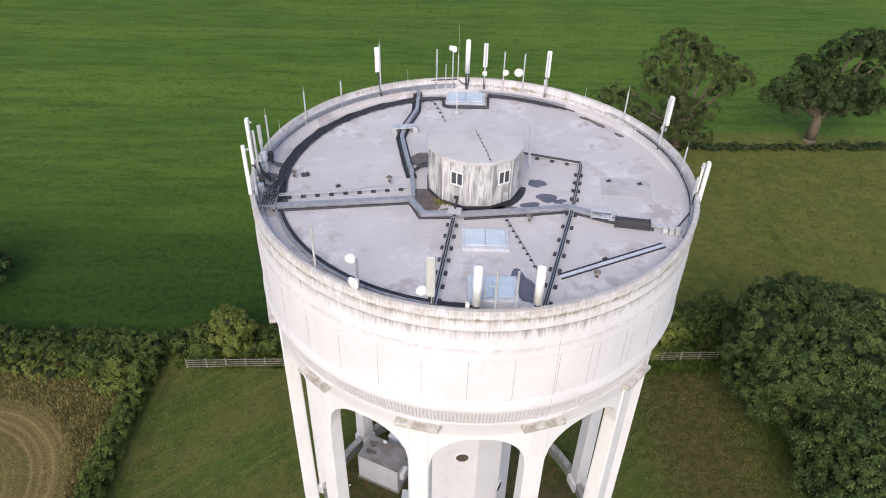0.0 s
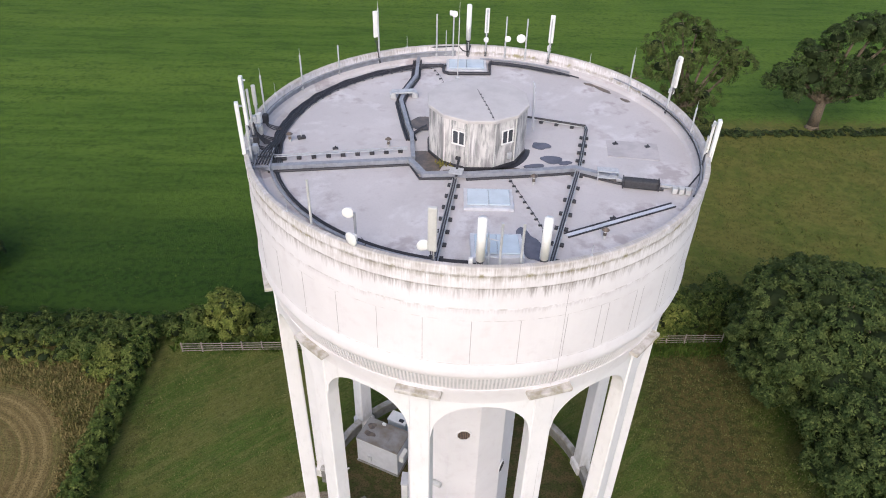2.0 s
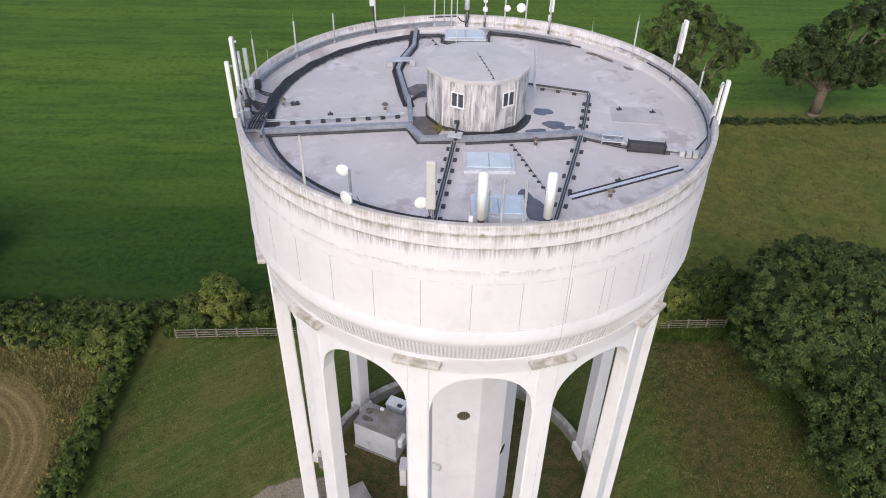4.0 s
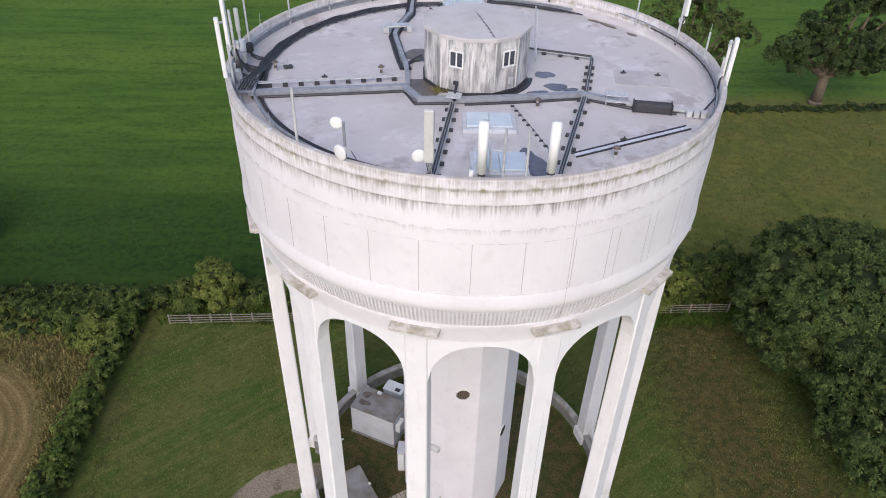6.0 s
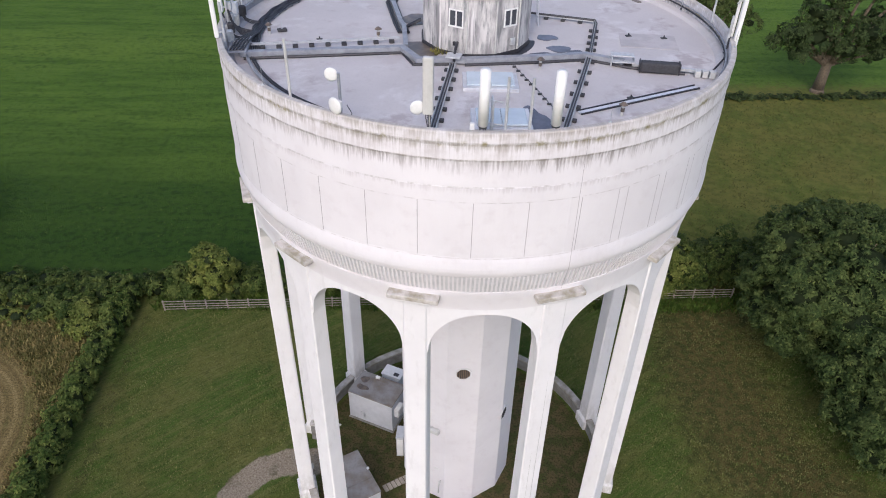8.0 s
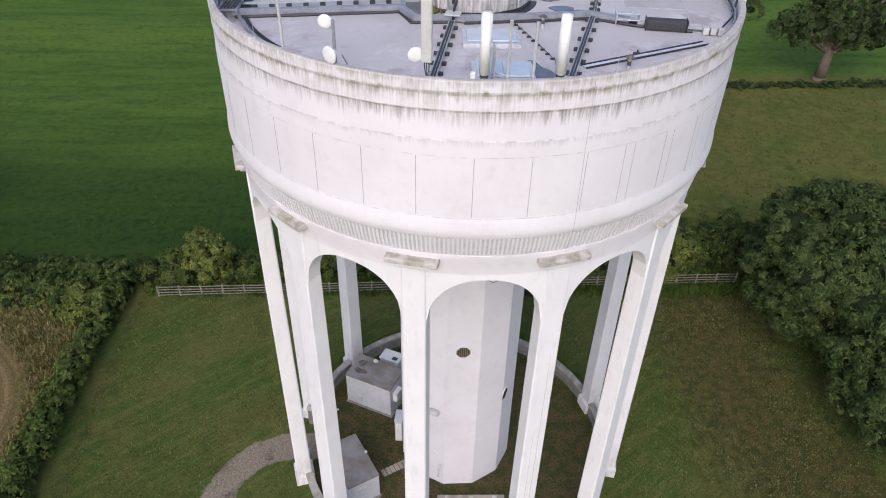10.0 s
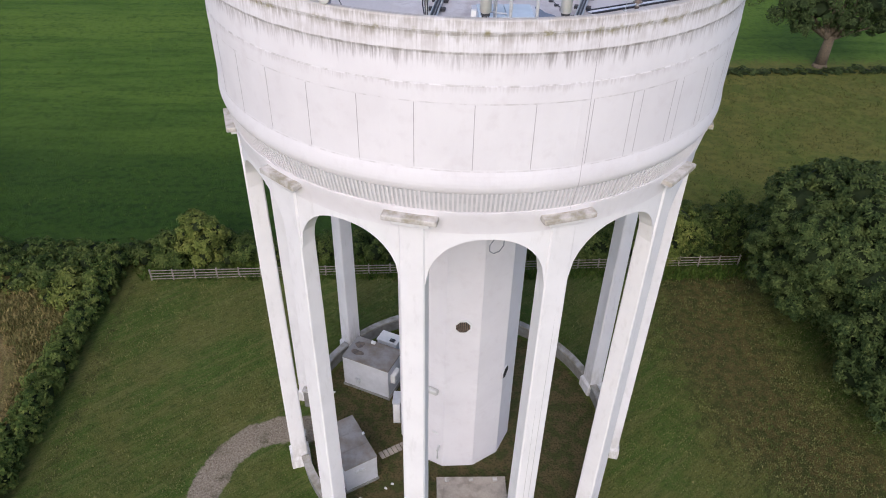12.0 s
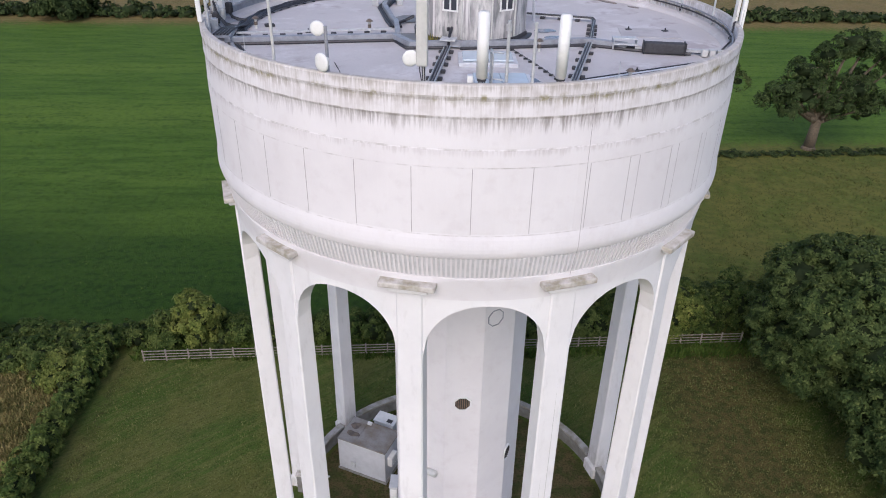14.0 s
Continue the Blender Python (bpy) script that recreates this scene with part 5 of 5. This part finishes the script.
def crown_points(blobs, per_m2, leaves, spread, lowest=0.15):
    """Sprays of leaves over the outsides of several blobs, none deep inside another: places, facings and leaf axes."""
    P, N, A = [], [], []
    B = np.array(blobs)
    for b in B:
        area = 4 * math.pi * ((b[3] * b[4]) ** 1.6 / 3 + (b[3] * b[5]) ** 1.6 / 3 + (b[4] * b[5]) ** 1.6 / 3) ** (1 / 1.6)
        n = max(8, int(area * per_m2))
        d = sphere_points(n)
        c = b[:3] + d * b[3:6] * rng.uniform(0.80, 1.14, (n, 1))
        inside = np.zeros(n, bool)
        for o in B:
            if o is not b and not np.array_equal(o, b):
                inside |= (((c - o[:3]) / o[3:6]) ** 2).sum(1) < 0.6
        keep = ~inside & (c[:, 2] > lowest)
        c, d = c[keep], d[keep]
        if not len(c):
            continue
        tip = unit(unit(d / b[3:6]) * 0.75 + np.array([0, 0, 0.55]) + rng.normal(size=d.shape) * 0.28)
        tip = np.repeat(tip, leaves, 0)
        r = np.repeat(spread * rng.uniform(0.6, 1.25, (len(c), 1)), leaves, 0)
        h = sphere_points(len(tip))
        h = unit(h + tip * 0.75)
        q = r * rng.uniform(0.25, 1.0, (len(tip), 1)) ** 0.6
        P.append(np.repeat(c, leaves, 0) + q * (h - 0.45 * tip * (h * tip).sum(1)[:, None]))
        N.append(unit(tip * 0.75 + h * 0.55))
        A.append(h - 0.5 * tip)
    P, N, A = np.concatenate(P), np.concatenate(N), np.concatenate(A)
    up = P[:, 2] > lowest * 0.5
    return P[up], N[up], A[up]


def leafy(name, blobs, per_m2, leaves, spread, leaf, mat):
    p, o, a = crown_points(blobs, per_m2, leaves, spread)
    return leaf_mesh(name, p, leaf, mat, o, a)


def limb(bm, a, b, r0, r1, bend=0.3, n=5, seg=8):
    a, b = Vector(a), Vector(b)
    d = Vector((random.uniform(-1, 1), random.uniform(-1, 1), random.uniform(0, 0.6))) * bend
    last, lr = a, r0
    for i in range(1, n + 1):
        t = i / n
        p = a.lerp(b, t) + d * math.sin(math.pi * t)
        r = r0 + (r1 - r0) * t
        rod(bm, last, p, lr, r, seg)
        last, lr = p, r
    return last


def tree(name, at, blobs, trunk_r, trunk_h, mat, label, leaf, per_m2, leaves, spread, k=0.72):
    """A tapered trunk, limbs to every lobe of the crown and clumps of leaves; blobs are (x, y, z, rx, ry, rz) from its foot."""
    ob = thing(name, label, "tree", (*at, 0))
    bm = bmesh.new()
    rod(bm, (0, 0, -0.1), (0, 0, 0.5), trunk_r * 1.5, trunk_r * 1.08, 12)
    rod(bm, (0, 0, 0.5), (0.1, 0, trunk_h), trunk_r * 1.08, trunk_r * 0.8, 12)
    part("trunk", bm, M_BARK, ob, "brown furrowed trunk", True)
    for b in blobs:
        lb = bmesh.new()
        e = limb(lb, (0.05, 0, trunk_h * 0.9), (b[0] * 0.85, b[1] * 0.85, b[2]), trunk_r * 0.5, trunk_r * 0.16)
        for _ in range(3):
            d = Vector(sphere_points(1)[0])
            limb(lb, e, e + Vector((d.x * b[3], d.y * b[4], abs(d.z) * b[5])) * 0.9, trunk_r * 0.15, 0.03, 0.2, 3, 5)
        part("limb", lb, M_BARK, ob, "", True)
    cr = new("crown", leafy("crown", blobs, per_m2, leaves, spread, leaf, mat))
    child(cr, ob, "uneven leafy crown")
    co = new("inner_mass", core_mesh("inner_mass", blobs, k, M_INNER_SHADE))
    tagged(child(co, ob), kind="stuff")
    return ob


def dome(seed, n, rx, ry, rz, cz, r):
    """Lobes set over the outside of a domed crown round one large inner lobe."""
    rnd = random.Random(seed)
    out = [(0, 0, cz, rx * 0.68, ry * 0.68, rz * 0.72)]
    for i in range(n):
        a, u = i * 2.39996, -0.75 + 1.73 * (i + 0.5) / n
        q = math.sqrt(max(0.0, 1 - u * u)) * rnd.uniform(0.82, 1.08)
        s = r * rnd.uniform(0.65, 1.3)
        out.append((rx * 0.86 * q * math.cos(a), ry * 0.86 * q * math.sin(a), max(s * 0.7, cz + rz * 0.86 * u * rnd.uniform(0.9, 1.04)), s, s, s * 0.78))
    return out


def lobes(seed, n, rx, ry, z0, z1, r):
    """Lobes of a crown, spread over an ellipse in plan."""
    rnd = random.Random(seed)
    out = []
    for i in range(n):
        a = i * 2.399 + rnd.uniform(-0.3, 0.3)
        q = math.sqrt((i + 0.5) / n)
        s = r * rnd.uniform(0.75, 1.2)
        z = z1 - (z1 - z0) * (0.25 * q + 0.75 * rnd.random() * q) - s * 0.8
        out.append((rx * q * math.cos(a), ry * q * math.sin(a), max(z, z0 + s * 0.6), s, s, s * rnd.uniform(0.7, 0.95)))
    return out


tree("broadleaf_tree", (30.8, 10.8), dome(1, 105, 7.6, 8.0, 6.4, 7.0, 1.35), 0.42, 3.0, M_CHESTNUT, "dense dark green broadleaf tree beside the mown grass", 0.14, 2.7, 48, 0.46, 0.74)
tree("broadleaf_tree", (33.6, 0.6), dome(2, 100, 8.0, 7.0, 5.4, 5.6, 1.3), 0.4, 2.6, M_CHESTNUT, "wide dark green broadleaf tree with low boughs", 0.14, 2.7, 48, 0.46, 0.74)


def round_lobes(rows):
    """Lobes from (x, y, height, radius)."""
    return [(x, y, z, r, r, r * 0.72) for x, y, z, r in rows]


tree("oak_tree", (54.1, 62.8), round_lobes(((2.2, 0, 15.2, 2.3), (4.8, 0.5, 14.8, 2.2), (7.6, 0, 13.0, 2.0), (9.4, 0, 11.2, 1.4), (-0.4, 0.8, 13.4, 1.9), (-3.6, 0, 11.6, 2.1), (-6.3, -1, 9.0, 2.0), (-8.2, 0, 7.6, 1.3),
    (-3.4, -1, 8.4, 2.3), (-4.9, -1.5, 6.6, 1.6), (3.2, -1.4, 9.3, 2.5), (6.0, -1, 7.6, 2.1), (1.0, -2.0, 7.0, 2.0), (5.6, 1.5, 10.2, 1.8), (-1.2, 1.2, 10.4, 2.2), (5.2, -2.0, 6.3, 1.6))),
     0.75, 4.4, M_OAK, "spreading dark oak tree with a pale trunk in the hedge line", 0.20, 0.95, 44, 0.75, 0.62)
tree("ash_tree", (33.2, 60.5), round_lobes(((-3.0, 0, 15.6, 1.9), (-0.4, 0.6, 15.0, 1.9), (2.4, 0, 13.4, 2.0), (5.0, 0, 12.2, 1.8), (7.2, 0, 10.6, 1.5), (-5.6, 0, 13.2, 1.8), (-4.6, -0.5, 10.2, 2.1), (-0.8, 0, 11.4, 2.3),
    (4.2, 0, 9.4, 1.8), (-9.2, 0, 8.2, 1.5), (-11.6, 0.5, 7.2, 1.4), (-10.4, -0.5, 5.8, 1.5), (-1.8, -1, 7.2, 2.2), (2.2, -1, 6.4, 2.0), (-7.0, -1, 6.2, 1.8), (0.4, -1.6, 3.4, 1.9), (-3.2, -1.2, 3.6, 1.8), (-6.0, -1.0, 2.8, 1.6), (3.0, -1.4, 2.6, 1.4))),
     0.55, 3.0, M_OLIVE, "olive green tree with an open crown in the hedge line", 0.19, 0.85, 40, 0.75, 0.4)
tree("field_tree", (-51.5, 25.5), lobes(11, 12, 3.6, 3.6, 0.6, 7.5, 1.8), 0.3, 2.0, M_OAK, "dark round tree at the field's edge", 0.2, 1.0, 40, 0.6)
tree("field_tree", (-88.0, 147.0), lobes(12, 14, 5.6, 5.0, 0.8, 10.5, 2.6), 0.4, 2.0, M_OAK, "dark bushy tree standing in the far hedge", 0.4, 0.5, 30, 1.1)


def hedge(name, a, b, width, height, mat, label, leaf=0.13, per_m2=2.2, leaves=36, step=1.5, ragged=0.3, seed=1, spray=0.36):
    """A run of hedge plants with an uneven top."""
    ob = thing(name, label, "hedge", (0, 0, 0))
    rnd = random.Random(seed)
    a, b = Vector(a), Vector(b)
    n = max(2, int((b - a).length / step))
    d = (b - a).normalized()
    s = Vector((-d.y, d.x))
    blobs = []
    for i in range(n + 1):
        p = a.lerp(b, i / n)
        for w in (-0.27, 0.27):
            h = height * rnd.uniform(1 - ragged, 1 + ragged)
            q = p + s * (w * width + rnd.uniform(-0.15, 0.15) * width)
            blobs.append((q.x, q.y, h * 0.48, max(step * 0.6, width * 0.3), max(step * 0.6, width * 0.3), h * 0.55))
    f = new("foliage", leafy("foliage", blobs, per_m2, leaves, spray, leaf, mat))
    child(f, ob)
    child(new("inner_mass", core_mesh("inner_mass", blobs, 0.66, M_INNER_SHADE)), ob)
    return ob


hedge("field_hedge", (-28.3, 16.6), (-28.1, -14.0), 1.25, 2.15, M_CLIPPED, "clipped green hedge between the lawn and the stubble field", 0.13, 4.0, 34, 1.1, 0.14, 1, 0.34)
hedge("field_hedge", (-29.0, 17.0), (-75.0, 18.6), 3.4, 1.6, M_HEDGE, "broad dark green hedge along the pasture", 0.14, 3.2, 34, 1.5, 0.25, 2, 0.42)
hedge("boundary_hedge", (-27.5, 17.9), (12.0, 18.9), 2.2, 1.75, M_HEDGE, "overgrown dark green hedge behind the rail fence", 0.14, 3.2, 34, 1.4, 0.35, 3, 0.42)
hedge("boundary_hedge", (12.0, 19.6), (34.0, 20.6), 4.0, 3.4, M_HEDGE, "tall overgrown hedge behind the rail fence", 0.15, 2.8, 34, 1.5, 0.35, 4, 0.46)
hedge("hedge_bank", (25.0, 59.6), (110.0, 63.0), 1.8, 0.42, M_OAK, "low dark scrubby bank across the far pasture", 0.15, 2.4, 24, 1.2, 0.6, 5, 0.4)
hedge("hedge_bank", (-240.0, 149.0), (260.0, 152.0), 4.0, 2.4, M_OAK, "low dark hedge along the far field", 0.5, 0.3, 16, 3.4, 0.35, 6, 1.0)


def bush(at, blobs, mat, label, leaf=0.15, per_m2=3.6, leaves=34):
    ob = thing("bush", label, "bush", (*at, 0))
    child(new("foliage", leafy("foliage", blobs, per_m2, leaves, 0.42, leaf, mat)), ob)
    child(new("inner_mass", core_mesh("inner_mass", blobs, 0.7, M_INNER_SHADE)), ob)
    st = bmesh.new()
    for b in blobs:
        rod(st, (b[0] * 0.3, b[1] * 0.3, -0.05), (b[0] * 0.7, b[1] * 0.7, b[2]), 0.07, 0.03, 6)
    part("stems", st, M_BARK, ob)
    return ob


bush((-20.9, 17.5), dome(21, 16, 2.1, 1.6, 2.1, 2.5, 0.75), M_BUSH, "tall yellow-green hawthorn bush in the hedge")
bush((-24.3, 17.6), lobes(22, 6, 1.4, 1.0, 0.2, 3.2, 0.9), M_HEDGE, "green bush in the hedge beside the fence")
bush((-17.2, 17.9), lobes(23, 6, 1.6, 1.0, 0.2, 3.0, 0.9), M_HEDGE, "dark green bush in the hedge behind the fence")
bush((20.0, 18.9), lobes(24, 8, 1.6, 1.3, 0.3, 5.2, 1.1), M_BUSH, "tall green bush behind the rail fence")
bush((24.4, 20.6), lobes(25, 8, 1.8, 1.4, 0.3, 3.8, 1.1), M_OAK, "dark bluish green bush behind the rail fence")
hedge("scrub_bank", (-30.5, 14.6), (-62.0, 15.8), 2.4, 1.0, M_BUSH, "low yellow-green scrub below the broad hedge", 0.12, 2.2, 30, 1.3, 0.4, 8, 0.36)
bush((-31.0, 12.8), lobes(26, 7, 1.7, 1.6, 0.2, 2.2, 0.8), M_BUSH, "yellow-green scrub beside the ploughed field")
bush((-33.5, 14.6), lobes(27, 7, 2.2, 1.0, 0.2, 2.2, 0.8), M_HEDGE, "green scrub beside the ploughed field")


# ---- grass ----
def tufts(name, P, h, mat, label, blades=5, spread=0.10):
    """Many small grass tufts, each a few thin blades."""
    n = len(P)
    base = np.repeat(P, blades, 0) + np.concatenate([rng.normal(size=(n * blades, 2)) * spread, np.zeros((n * blades, 1))], 1)
    d = rng.normal(size=(n * blades, 2))
    hh = h * rng.uniform(0.5, 1.3, n * blades)
    tipp = base + np.concatenate([d * (hh * 0.28)[:, None], hh[:, None]], 1)
    w = np.concatenate([np.stack([-d[:, 1], d[:, 0]], 1) * 0.045, np.zeros((n * blades, 1))], 1) * (h / 0.3)
    V = np.stack([base - w, base + w, tipp], 1).reshape(-1, 3)
    me = bpy.data.meshes.new(name)
    k = n * blades
    me.vertices.add(3 * k)
    me.vertices.foreach_set("co", V.astype(np.float32).ravel())
    me.loops.add(3 * k)
    me.loops.foreach_set("vertex_index", np.arange(3 * k, dtype=np.int32))
    me.polygons.add(k)
    me.polygons.foreach_set("loop_start", np.arange(0, 3 * k, 3, dtype=np.int32))
    me.materials.append(mat)
    me.update(calc_edges=True)
    return tagged(new(name, me), label, "grass", "", "stuff")


def scatter(n, x0, x1, y0, y1, keep=None):
    P = np.stack([rng.uniform(x0, x1, n), rng.uniform(y0, y1, n), np.zeros(n)], 1)
    return P if keep is None else P[keep(P[:, 0], P[:, 1])]


off_path = lambda x, y: (np.hypot(x, y) > 10.9) & (to_line(x, y, PATH_LINE) > 1.3)
tufts("lawn_grass", scatter(44000, -26.5, 36, -16, 16, off_path), 0.13, M_LAWN, "short mown grass tufts round the tower", 4, 0.12)
tufts("pasture_grass", scatter(3000, -75, 14, 23, 75), 0.18, M_TUFT, "coarse green tufts in the pasture", 5, 0.22)
tufts("dry_grass", scatter(15000, -50, -28.9, -16, 15, lambda x, y: np.abs(field_edge(x, y) - 2.2) < 2.4), 0.26, M_DRY, "long straw-coloured grass along the ploughed field", 7, 0.26)
tufts("bank_grass", scatter(2600, -26, 27, 15.2, 17.6), 0.38, M_TUFT, "long grass along the rail fence", 6, 0.15)
tufts("rough_grass", scatter(6000, 14, 90, 24, 59), 0.22, M_ROUGH, "olive tufts in the rough pasture", 5, 0.25)
